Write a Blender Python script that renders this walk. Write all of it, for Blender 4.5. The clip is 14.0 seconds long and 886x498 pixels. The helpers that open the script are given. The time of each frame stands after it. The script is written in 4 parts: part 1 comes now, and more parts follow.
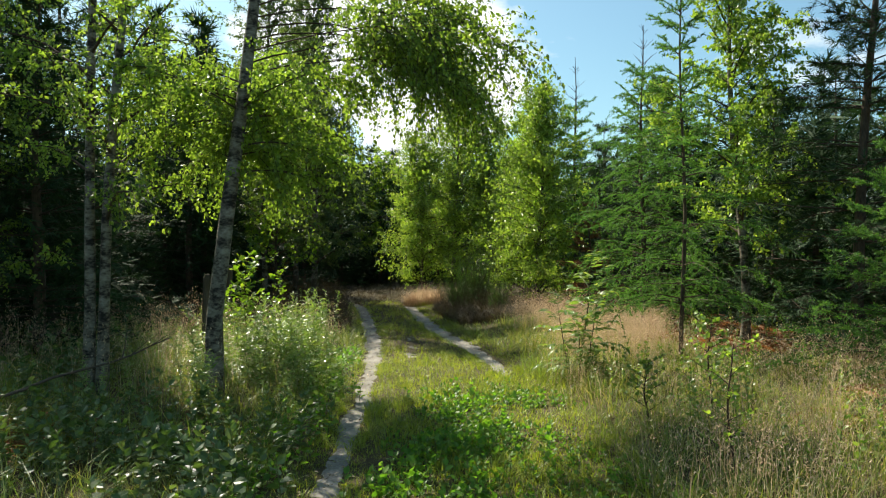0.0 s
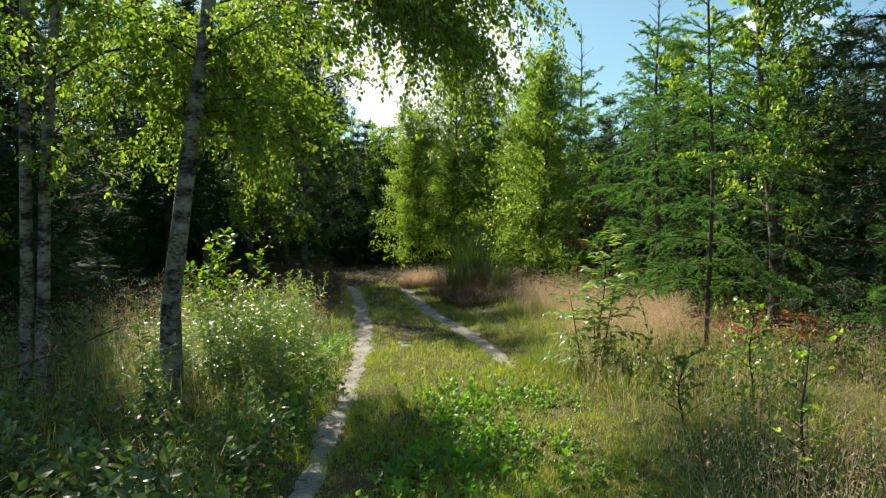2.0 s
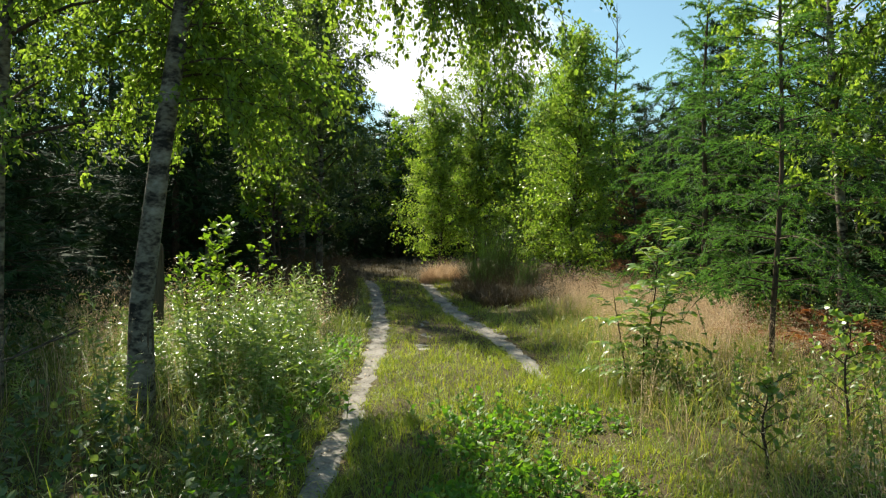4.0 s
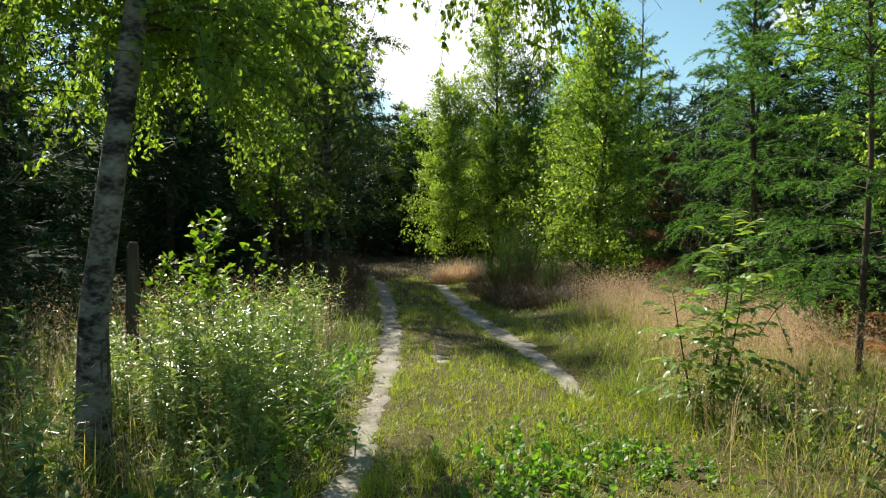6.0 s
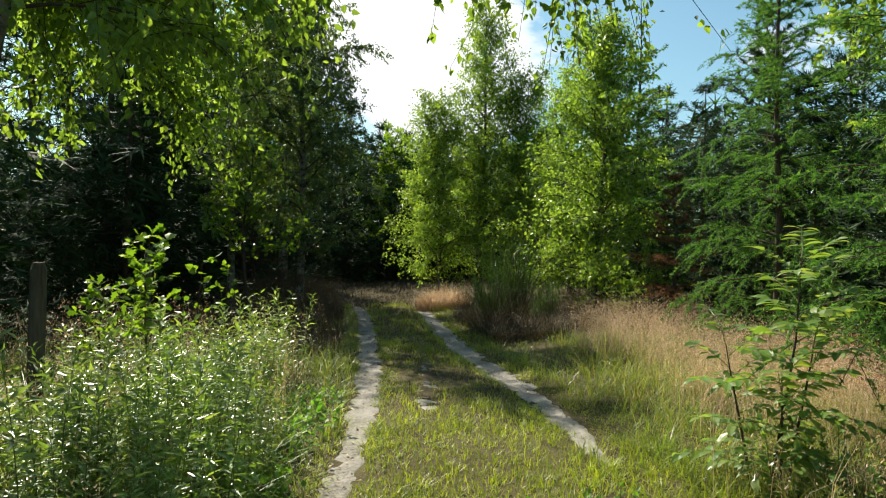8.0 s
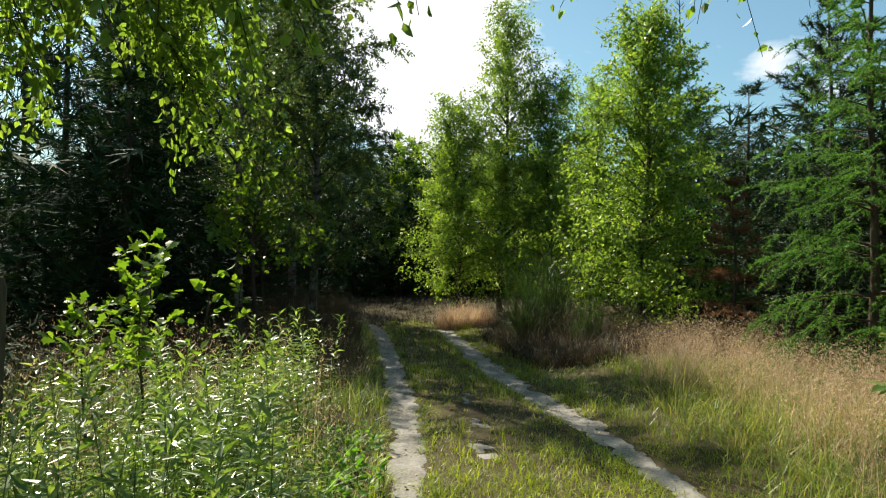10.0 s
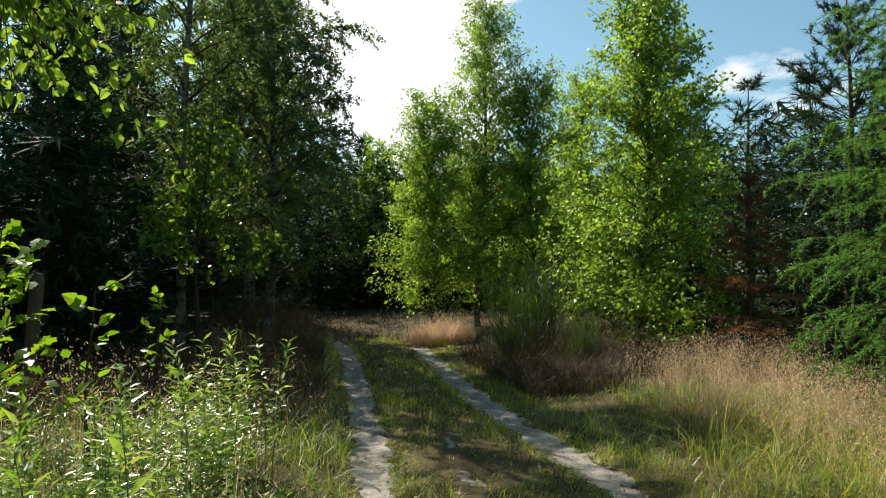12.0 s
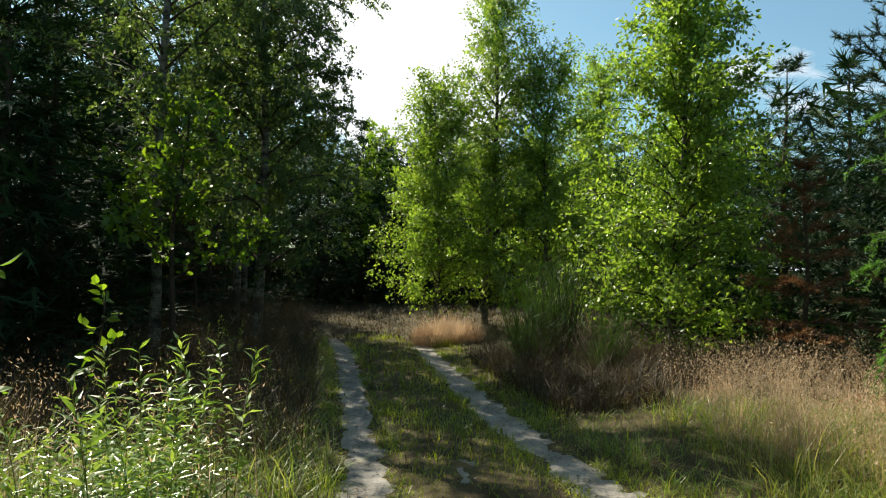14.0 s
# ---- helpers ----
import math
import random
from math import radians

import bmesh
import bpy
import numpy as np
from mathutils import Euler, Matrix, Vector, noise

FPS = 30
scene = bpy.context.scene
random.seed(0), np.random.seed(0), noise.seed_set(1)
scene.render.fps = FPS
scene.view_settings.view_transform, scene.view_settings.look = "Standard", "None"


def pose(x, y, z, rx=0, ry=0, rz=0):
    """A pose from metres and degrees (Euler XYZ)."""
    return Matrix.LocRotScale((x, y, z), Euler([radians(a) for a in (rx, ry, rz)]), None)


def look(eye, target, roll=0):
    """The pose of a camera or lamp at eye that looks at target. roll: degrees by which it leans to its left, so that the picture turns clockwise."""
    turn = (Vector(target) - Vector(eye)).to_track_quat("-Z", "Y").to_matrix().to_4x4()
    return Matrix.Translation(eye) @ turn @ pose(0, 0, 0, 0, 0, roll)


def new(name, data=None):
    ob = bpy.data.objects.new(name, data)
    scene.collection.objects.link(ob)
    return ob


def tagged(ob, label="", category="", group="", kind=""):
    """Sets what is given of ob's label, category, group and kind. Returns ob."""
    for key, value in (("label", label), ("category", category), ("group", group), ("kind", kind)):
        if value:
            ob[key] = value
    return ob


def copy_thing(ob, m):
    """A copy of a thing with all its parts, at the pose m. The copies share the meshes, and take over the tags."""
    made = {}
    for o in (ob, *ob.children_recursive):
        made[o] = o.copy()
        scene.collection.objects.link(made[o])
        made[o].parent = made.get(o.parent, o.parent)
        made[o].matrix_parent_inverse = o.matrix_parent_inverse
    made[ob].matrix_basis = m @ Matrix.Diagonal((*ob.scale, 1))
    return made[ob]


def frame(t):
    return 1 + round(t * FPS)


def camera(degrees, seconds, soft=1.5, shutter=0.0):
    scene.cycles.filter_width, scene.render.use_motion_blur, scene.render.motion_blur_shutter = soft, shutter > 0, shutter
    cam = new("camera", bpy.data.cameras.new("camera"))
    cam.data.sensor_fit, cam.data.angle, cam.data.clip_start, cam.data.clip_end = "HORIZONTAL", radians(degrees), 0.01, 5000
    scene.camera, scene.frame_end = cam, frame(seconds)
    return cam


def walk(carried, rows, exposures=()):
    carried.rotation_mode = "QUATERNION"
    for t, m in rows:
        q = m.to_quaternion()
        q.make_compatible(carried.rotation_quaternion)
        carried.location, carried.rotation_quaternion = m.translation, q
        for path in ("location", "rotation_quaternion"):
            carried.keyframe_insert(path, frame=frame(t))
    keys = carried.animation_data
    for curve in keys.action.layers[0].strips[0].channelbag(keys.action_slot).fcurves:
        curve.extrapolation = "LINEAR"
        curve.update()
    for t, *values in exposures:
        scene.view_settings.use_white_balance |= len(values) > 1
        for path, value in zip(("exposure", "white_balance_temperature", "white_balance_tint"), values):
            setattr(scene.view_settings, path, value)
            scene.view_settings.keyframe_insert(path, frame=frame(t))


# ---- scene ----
cam = camera(63.2, 14.0, 1.15)
PATH = [
    (0, (0.096, 0.24, 1.549), (0.08, 2.24, 1.55), -0.2),
    (0.5, (0.05, 0.502, 1.522), (0.054, 2.502, 1.504), 0.0),
    (1, (0.049, 0.748, 1.529), (0.091, 2.747, 1.505), -0.2),
    (1.5, (0.096, 1.006, 1.502), (0.121, 3.005, 1.463), -0.3),
    (2, (0.11, 1.251, 1.501), (0.098, 3.251, 1.449), -0.2),
    (2.5, (0.071, 1.51, 1.49), (0.061, 3.51, 1.434), -0.5),
    (3, (0.081, 1.762, 1.5), (0.07, 3.761, 1.441), 0.1),
    (3.5, (0.111, 2.012, 1.481), (0.057, 4.011, 1.416), 0.6),
    (6, (-0.074, 3.307, 1.431), (-0.173, 5.303, 1.355), 0.2),
    (6.5, (-0.106, 3.593, 1.408), (-0.126, 5.592, 1.347), 0.6),
    (7, (-0.123, 3.872, 1.425), (-0.094, 5.871, 1.366), 0.4),
    (7.5, (-0.109, 4.175, 1.379), (-0.127, 6.174, 1.354), -0.6),
    (8, (-0.167, 4.456, 1.389), (-0.22, 6.456, 1.381), 0.6),
    (10.5, (-0.688, 5.938, 1.354), (-0.746, 7.937, 1.39), 0.6),
    (11, (-0.71, 6.312, 1.356), (-0.745, 8.311, 1.389), 0.3),
    (11.5, (-0.716, 6.587, 1.374), (-0.753, 8.586, 1.42), 1.0),
    (12, (-0.725, 6.953, 1.33), (-0.7, 8.951, 1.395), 0.5),
    (12.5, (-0.726, 7.197, 1.325), (-0.628, 9.194, 1.377), 0.6),
    (13, (-0.721, 7.474, 1.356), (-0.64, 9.471, 1.407), 0.2),
    (13.5, (-0.742, 7.698, 1.337), (-0.711, 9.697, 1.397), 0.8),
    (14, (-0.798, 8.051, 1.311), (-0.778, 10.05, 1.36), 1.4),
]
EXPOSURE = 1.0
walk(cam, [(t, look(eye, target, roll)) for t, eye, target, roll in PATH], [(0.0, EXPOSURE + 0.04), (6.0, EXPOSURE + 0.02), (11.0, EXPOSURE - 0.12), (14.0, EXPOSURE - 0.06)])

# ---- light ----
SUN_AZ, SUN_EL = -39.0, 47.0
sun_dir = Vector((math.sin(radians(SUN_AZ)) * math.cos(radians(SUN_EL)), math.cos(radians(SUN_AZ)) * math.cos(radians(SUN_EL)), math.sin(radians(SUN_EL))))
world = bpy.data.worlds.new("sky")
scene.world = world
world.use_nodes = True
wn, wl = world.node_tree.nodes, world.node_tree.links
sky = wn.new("ShaderNodeTexSky")
sky.sky_type, sky.sun_disc = "NISHITA", False
sky.sun_elevation, sky.sun_rotation = radians(SUN_EL), radians(SUN_AZ % 360)
sky.air_density, sky.dust_density, sky.ozone_density = 1.0, 1.2, 1.1
background = wn["Background"]
background.inputs["Strength"].default_value = 0.048
# a few fair-weather clouds
coord = wn.new("ShaderNodeTexCoord")
stretch = wn.new("ShaderNodeMapping")
stretch.inputs["Scale"].default_value = (2.2, 2.2, 5.0)
cloud = wn.new("ShaderNodeTexNoise")
cloud.inputs["Scale"].default_value, cloud.inputs["Detail"].default_value, cloud.inputs["Roughness"].default_value = 1.6, 7.0, 0.55
cloud_ramp = wn.new("ShaderNodeValToRGB")
cloud_ramp.color_ramp.elements[0].position, cloud_ramp.color_ramp.elements[1].position = 0.60, 0.70
cloud_mix = wn.new("ShaderNodeMixRGB")
cloud_mix.inputs["Color2"].default_value = (13.5, 13.7, 14.0, 1)
wl.new(coord.outputs["Generated"], stretch.inputs["Vector"])
wl.new(stretch.outputs["Vector"], cloud.inputs["Vector"])
bank = wn.new("ShaderNodeVectorMath")
bank.operation = "DOT_PRODUCT"
bank.inputs[1].default_value = (math.sin(radians(-3)) * math.cos(radians(18)), math.cos(radians(-3)) * math.cos(radians(18)), math.sin(radians(18)))
wl.new(coord.outputs["Generated"], bank.inputs[0])
near_bank = wn.new("ShaderNodeMapRange")
near_bank.inputs["From Min"].default_value, near_bank.inputs["From Max"].default_value = math.cos(radians(14)), math.cos(radians(6))
near_bank.inputs["To Min"].default_value, near_bank.inputs["To Max"].default_value = 0.0, 0.22
wl.new(bank.outputs["Value"], near_bank.inputs["Value"])
heap = wn.new("ShaderNodeMath")
heap.operation = "ADD"
wl.new(cloud.outputs["Fac"], heap.inputs[0])
wl.new(near_bank.outputs["Result"], heap.inputs[1])
wl.new(heap.outputs[0], cloud_ramp.inputs["Fac"])
wl.new(cloud_ramp.outputs["Color"], cloud_mix.inputs["Fac"])
clear = wn.new("ShaderNodeMixRGB")
clear.blend_type = "MULTIPLY"
clear.inputs["Fac"].default_value = 1.0
clear.inputs["Color2"].default_value = (1.28, 1.66, 1.54, 1)
wl.new(sky.outputs["Color"], clear.inputs["Color1"])
wl.new(clear.outputs["Color"], cloud_mix.inputs["Color1"])
wl.new(cloud_mix.outputs["Color"], background.inputs["Color"])

sun = new("sun", bpy.data.lights.new("sun", "SUN"))
sun.data.energy, sun.data.angle, sun.data.color = 5.0, radians(0.53), (1.0, 0.91, 0.76)
sun.matrix_world = look(sun_dir * 60, (0, 0, 0))


# ---- materials ----
def ramp(nodes, stops):
    r = nodes.new("ShaderNodeValToRGB")
    els = r.color_ramp.elements
    while len(els) < len(stops):
        els.new(0.5)
    for e, (p, c) in zip(els, stops):
        e.position, e.color = p, (*c, 1)
    return r


def leafy(name, colours, through_colour, share=0.42, rough=0.42, spec=0.5):
    """Foliage: thin, partly translucent, each leaf with a shade of its own."""
    m = bpy.data.materials.new(name)
    m.use_nodes = True
    n, l = m.node_tree.nodes, m.node_tree.links
    p, out = n["Principled BSDF"], n["Material Output"]
    geo, info = n.new("ShaderNodeNewGeometry"), n.new("ShaderNodeObjectInfo")
    add = n.new("ShaderNodeMath")
    add.operation = "ADD"
    wrap = n.new("ShaderNodeMath")
    wrap.operation = "FRACT"
    l.new(geo.outputs["Random Per Island"], add.inputs[0])
    l.new(info.outputs["Random"], add.inputs[1])
    l.new(add.outputs[0], wrap.inputs[0])
    r = ramp(n, [(i / (len(colours) - 1), c) for i, c in enumerate(colours)])
    l.new(wrap.outputs[0], r.inputs["Fac"])
    tex = n.new("ShaderNodeTexNoise")
    tex.inputs["Scale"].default_value, tex.inputs["Detail"].default_value = 1.3, 4.0
    l.new(geo.outputs["Position"], tex.inputs["Vector"])
    tone = ramp(n, [(0.3, (0.72, 0.74, 0.7)), (0.7, (1.2, 1.18, 1.1))])
    l.new(tex.outputs["Fac"], tone.inputs["Fac"])
    mul = n.new("ShaderNodeMixRGB")
    mul.blend_type = "MULTIPLY"
    mul.inputs["Fac"].default_value = 1.0
    l.new(r.outputs["Color"], mul.inputs["Color1"])
    l.new(tone.outputs["Color"], mul.inputs["Color2"])
    l.new(mul.outputs["Color"], p.inputs["Base Color"])
    p.inputs["Roughness"].default_value = rough
    p.inputs["Specular IOR Level"].default_value = spec
    tr = n.new("ShaderNodeBsdfTranslucent")
    tint = n.new("ShaderNodeMixRGB")
    tint.blend_type = "MULTIPLY"
    tint.inputs["Fac"].default_value = 1.0
    tint.inputs["Color2"].default_value = (*through_colour, 1)
    l.new(mul.outputs["Color"], tint.inputs["Color1"])
    l.new(tint.outputs["Color"], tr.inputs["Color"])
    mix = n.new("ShaderNodeMixShader")
    mix.inputs["Fac"].default_value = share
    l.new(p.outputs["BSDF"], mix.inputs[1])
    l.new(tr.outputs["BSDF"], mix.inputs[2])
    l.new(mix.outputs["Shader"], out.inputs["Surface"])
    return m


def rough_matter(name, stops, scale=8.0, stretch_by=(1, 1, 1), rough=0.9, bump=0.4, fine=60.0, mid=0.5):
    """Bark, soil, sand, wood: two scales of noise and a relief."""
    m = bpy.data.materials.new(name)
    m.use_nodes = True
    n, l = m.node_tree.nodes, m.node_tree.links
    p = n["Principled BSDF"]
    geo = n.new("ShaderNodeNewGeometry")
    mp = n.new("ShaderNodeMapping")
    mp.inputs["Scale"].default_value = stretch_by
    l.new(geo.outputs["Position"], mp.inputs["Vector"])
    big, small = n.new("ShaderNodeTexNoise"), n.new("ShaderNodeTexNoise")
    big.inputs["Scale"].default_value, big.inputs["Detail"].default_value = scale, 6.0
    small.inputs["Scale"].default_value, small.inputs["Detail"].default_value = fine, 4.0
    l.new(mp.outputs["Vector"], big.inputs["Vector"])
    l.new(mp.outputs["Vector"], small.inputs["Vector"])
    mixf = n.new("ShaderNodeMixRGB")
    mixf.inputs["Fac"].default_value = 1 - mid
    l.new(big.outputs["Fac"], mixf.inputs["Color1"])
    l.new(small.outputs["Fac"], mixf.inputs["Color2"])
    r = ramp(n, stops)
    l.new(mixf.outputs["Color"], r.inputs["Fac"])
    l.new(r.outputs["Color"], p.inputs["Base Color"])
    p.inputs["Roughness"].default_value = rough
    p.inputs["Specular IOR Level"].default_value = 0.2
    b = n.new("ShaderNodeBump")
    b.inputs["Strength"].default_value, b.inputs["Distance"].default_value = bump, 0.02
    l.new(mixf.outputs["Color"], b.inputs["Height"])
    l.new(b.outputs["Normal"], p.inputs["Normal"])
    return m


SOIL = rough_matter("forest_soil", [(0.3, (0.035, 0.026, 0.014)), (0.5, (0.07, 0.055, 0.025)), (0.7, (0.10, 0.10, 0.035))], 1.6, rough=0.95, bump=0.8)
SAND = rough_matter("sandy_soil", [(0.3, (0.10, 0.09, 0.072)), (0.5, (0.235, 0.22, 0.19)), (0.68, (0.33, 0.315, 0.28))], 3.0, rough=0.95, bump=0.7, fine=45.0)
BIRCH_BARK = rough_matter("birch_bark", [(0.40, (0.02, 0.018, 0.014)), (0.455, (0.07, 0.06, 0.045)), (0.51, (0.15, 0.135, 0.10)), (0.64, (0.27, 0.25, 0.20))], 5.0, (1, 1, 1.9), 0.75, 0.9, 24.0, 0.6)
DARK_BARK = rough_matter("conifer_bark", [(0.3, (0.035, 0.027, 0.02)), (0.6, (0.11, 0.08, 0.055)), (0.8, (0.17, 0.13, 0.09))], 9.0, (1, 1, 0.35), 0.9, 0.8, 50.0)
TWIG = rough_matter("twig_bark", [(0.3, (0.03, 0.022, 0.016)), (0.7, (0.10, 0.07, 0.045))], 12.0, rough=0.8, bump=0.2)
GREY_WOOD = rough_matter("weathered_wood", [(0.3, (0.045, 0.036, 0.026)), (0.6, (0.11, 0.09, 0.065)), (0.8, (0.20, 0.175, 0.14))], 10.0, (1, 1, 0.15), 0.85, 0.6, 60.0)
GREEN_STEM = leafy("green_stem", [(0.10, 0.15, 0.04), (0.15, 0.17, 0.06)], (1.5, 1.5, 0.6), 0.35)

BIRCH_LEAF = leafy("birch_leaf", [(0.07, 0.13, 0.026), (0.112, 0.19, 0.038), (0.17, 0.255, 0.056)], (2.7, 2.5, 1.0), 0.52, 0.4)
# birch leaf again, its colour darkened for crowns shaded by the wood
SHADED_BIRCH_LEAF = leafy("shaded_birch_leaf", [(0.045, 0.085, 0.028), (0.07, 0.12, 0.038), (0.10, 0.155, 0.052)], (2.2, 2.0, 0.9), 0.4, 0.4)
YOUNG_BIRCH_LEAF = leafy("young_birch_leaf", [(0.105, 0.19, 0.036), (0.158, 0.26, 0.052), (0.235, 0.325, 0.078)], (2.1, 2.0, 0.75), 0.5, 0.34)
OAK_LEAF = leafy("oak_leaf", [(0.06, 0.13, 0.015), (0.10, 0.19, 0.025), (0.14, 0.22, 0.03)], (2.6, 2.4, 0.8), 0.5, 0.4)
ROWAN_LEAF = leafy("rowan_leaf", [(0.09, 0.17, 0.035), (0.13, 0.22, 0.048), (0.20, 0.27, 0.075)], (2.2, 2.0, 0.9), 0.42, 0.34)
HERB_LEAF = leafy("herb_leaf", [(0.09, 0.17, 0.035), (0.15, 0.24, 0.06), (0.23, 0.31, 0.10)], (2.0, 1.9, 0.8), 0.4, 0.3, 0.75)
BRAMBLE_LEAF = leafy("bramble_leaf", [(0.05, 0.10, 0.03), (0.08, 0.14, 0.04), (0.13, 0.18, 0.07)], (1.8, 1.8, 0.8), 0.32, 0.36, 0.5)
LARCH_NEEDLE = leafy("larch_needle", [(0.05, 0.125, 0.03), (0.08, 0.18, 0.042), (0.125, 0.24, 0.06)], (1.9, 2.0, 0.9), 0.42, 0.6, 0.3)
SPRUCE_NEEDLE = leafy("spruce_needle", [(0.018, 0.042, 0.018), (0.03, 0.063, 0.026), (0.046, 0.09, 0.036)], (1.6, 1.8, 1.0), 0.1, 0.7, 0.15)
PINE_NEEDLE = leafy("pine_needle", [(0.026, 0.05, 0.026), (0.042, 0.074, 0.038), (0.065, 0.10, 0.054)], (1.5, 1.7, 1.0), 0.1, 0.7, 0.15)
DEAD_NEEDLE = leafy("dead_needle", [(0.12, 0.06, 0.026), (0.20, 0.10, 0.045), (0.28, 0.16, 0.075)], (1.5, 1.2, 0.8), 0.3, 0.7)
BROOM_GREEN = leafy("broom_twig", [(0.025, 0.06, 0.014), (0.045, 0.09, 0.02), (0.065, 0.115, 0.028)], (1.6, 1.7, 0.8), 0.3, 0.5)
LAWN = leafy("short_grass", [(0.13, 0.19, 0.022), (0.20, 0.26, 0.032), (0.30, 0.32, 0.06)], (2.0, 2.0, 0.7), 0.42, 0.45)
MEADOW = leafy("tall_green_grass", [(0.095, 0.17, 0.028), (0.15, 0.225, 0.045), (0.25, 0.27, 0.095)], (1.9, 1.8, 0.8), 0.4, 0.42)
OLIVE = leafy("mixed_grass", [(0.12, 0.18, 0.035), (0.19, 0.24, 0.055), (0.38, 0.34, 0.15)], (1.8, 1.7, 0.8), 0.42, 0.5, 0.35)
STRAW = leafy("dry_grass", [(0.34, 0.235, 0.145), (0.54, 0.41, 0.28), (0.72, 0.58, 0.44)], (1.25, 1.15, 1.0), 0.4, 0.6)
# withered brown, darkened further to imitate shaded growth
SHADED_HEATH = leafy("shaded_withered_herb", [(0.035, 0.026, 0.015), (0.062, 0.047, 0.026), (0.085, 0.075, 0.034)], (1.3, 1.2, 0.8), 0.3, 0.7)
CLOVER = leafy("broad_leaf_green", [(0.06, 0.15, 0.02), (0.10, 0.21, 0.03), (0.15, 0.25, 0.045)], (2.0, 2.1, 0.7), 0.45, 0.45, 0.35)
BRACKEN = leafy("brown_bracken", [(0.14, 0.055, 0.02), (0.22, 0.09, 0.03), (0.28, 0.14, 0.05)], (1.5, 1.1, 0.6), 0.35, 0.7)
PETAL = leafy("white_petal", [(0.7, 0.7, 0.66), (0.8, 0.8, 0.76)], (1, 1, 1), 0.3, 0.6)


# ---- mesh tools ----
class Soup:
    """Gathers loose pieces of mesh."""

    def __init__(self):
        self.v, self.f, self.n = [], [], 0

    def add(self, v, f):
        self.v.append(np.asarray(v, float))
        self.f.append(np.asarray(f, int) + self.n)
        self.n += len(v)

    def data(self, name, material, smooth=False):
        me = bpy.data.meshes.new(name)
        faces = []
        for f in self.f:
            faces += f.tolist()
        me.from_pydata(np.concatenate(self.v).tolist(), [], faces)
        if smooth:
            me.polygons.foreach_set("use_smooth", np.ones(len(faces), bool))
        me.materials.append(material)
        return me


def part(name, soup, material, parent, label="", smooth=False):
    ob = new(name, soup.data(name, material, smooth))
    ob.parent = parent
    return tagged(ob, label=label)


def thing(name, at, label, category, group="", kind=""):
    ob = new(name)
    ob.location = at
    ob.empty_display_size = 0.1
    return tagged(ob, label, category, group, kind)


def tube(soup, pts, radii, sides=6):
    pts, radii = np.asarray(pts, float), np.asarray(radii, float)
    tan = np.gradient(pts, axis=0)
    tan /= np.linalg.norm(tan, axis=1)[:, None] + 1e-9
    ref = np.where(np.abs(tan[:, 2:3]) > 0.9, np.array([[1.0, 0, 0]]), np.array([[0, 0, 1.0]]))
    if np.abs(tan[:, 2]).max() > 0.9 > np.abs(tan[:, 2]).min():
        ref = np.tile([[0.83, 0.55, 0.06]], (len(pts), 1))
    a = np.cross(tan, ref)
    a /= np.linalg.norm(a, axis=1)[:, None] + 1e-9
    b = np.cross(tan, a)
    ang = np.arange(sides) / sides * 2 * math.pi
    ring = a[:, None, :] * np.cos(ang)[None, :, None] + b[:, None, :] * np.sin(ang)[None, :, None]
    v = (pts[:, None, :] + ring * radii[:, None, None]).reshape(-1, 3)
    i, k = np.meshgrid(np.arange(len(pts) - 1), np.arange(sides), indexing="ij")
    k2 = (k + 1) % sides
    soup.add(v, np.stack([i * sides + k, i * sides + k2, (i + 1) * sides + k2, (i + 1) * sides + k], -1).reshape(-1, 4))


def unit(v):
    return v / (np.linalg.norm(v, axis=-1, keepdims=True) + 1e-9)


def frames(forward, up):
    """Rotation matrices whose x runs along forward and whose z is near up."""
    x = unit(np.asarray(forward, float))
    y = unit(np.cross(up, x))
    return np.stack([x, y, np.cross(x, y)], -1)


def scatter(soup, shape, faces, pos, rot, size):
    """Copies of a small shape, each with its place, turn and size."""
    shape, faces = np.asarray(shape, float), np.asarray(faces, int)
    n, k = len(pos), len(shape)
    if n == 0:
        return
    v = np.einsum("nij,kj->nki", rot, shape) * np.asarray(size).reshape(n, 1, 1) + np.asarray(pos)[:, None, :]
    soup.add(v.reshape(-1, 3), (faces[None] + (np.arange(n) * k)[:, None, None]).reshape(-1, faces.shape[1]))


# leaves of length 1 along x
OVAL = ([(0, 0, 0), (0.42, 0.30, 0.07), (1, 0, -0.06), (0.42, -0.30, 0.07)], [(0, 1, 2), (0, 2, 3)])
OVAL_FINE = ([(0, 0, 0), (0.2, 0.26, 0.05), (0.45, 0.36, 0.08), (0.75, 0.2, 0.03), (1, 0, -0.08), (0.75, -0.2, 0.03), (0.45, -0.36, 0.08), (0.2, -0.26, 0.05), (0.45, 0, 0)],
             [(0, 1, 8), (1, 2, 8), (2, 3, 8), (3, 4, 8), (4, 5, 8), (5, 6, 8), (6, 7, 8), (7, 0, 8)])
OVAL_MID = ([(0, 0, 0), (0.3, 0.33, 0.06), (0.7, 0.22, 0.03), (1, 0, -0.08), (0.7, -0.22, 0.03), (0.3, -0.33, 0.06)], [(0, 1, 2), (0, 2, 3), (0, 3, 4), (0, 4, 5)])
LANCE = ([(0, 0, 0), (0.35, 0.085, 0.05), (0.35, -0.085, 0.05), (0.7, 0.06, 0.0), (0.7, -0.06, 0.0), (1, 0, -0.14), (0.35, 0, 0.02), (0.7, 0, -0.03)],
         [(0, 1, 6), (0, 6, 2), (1, 3, 7), (1, 7, 6), (2, 6, 7), (2, 7, 4), (3, 5, 7), (4, 7, 5)])
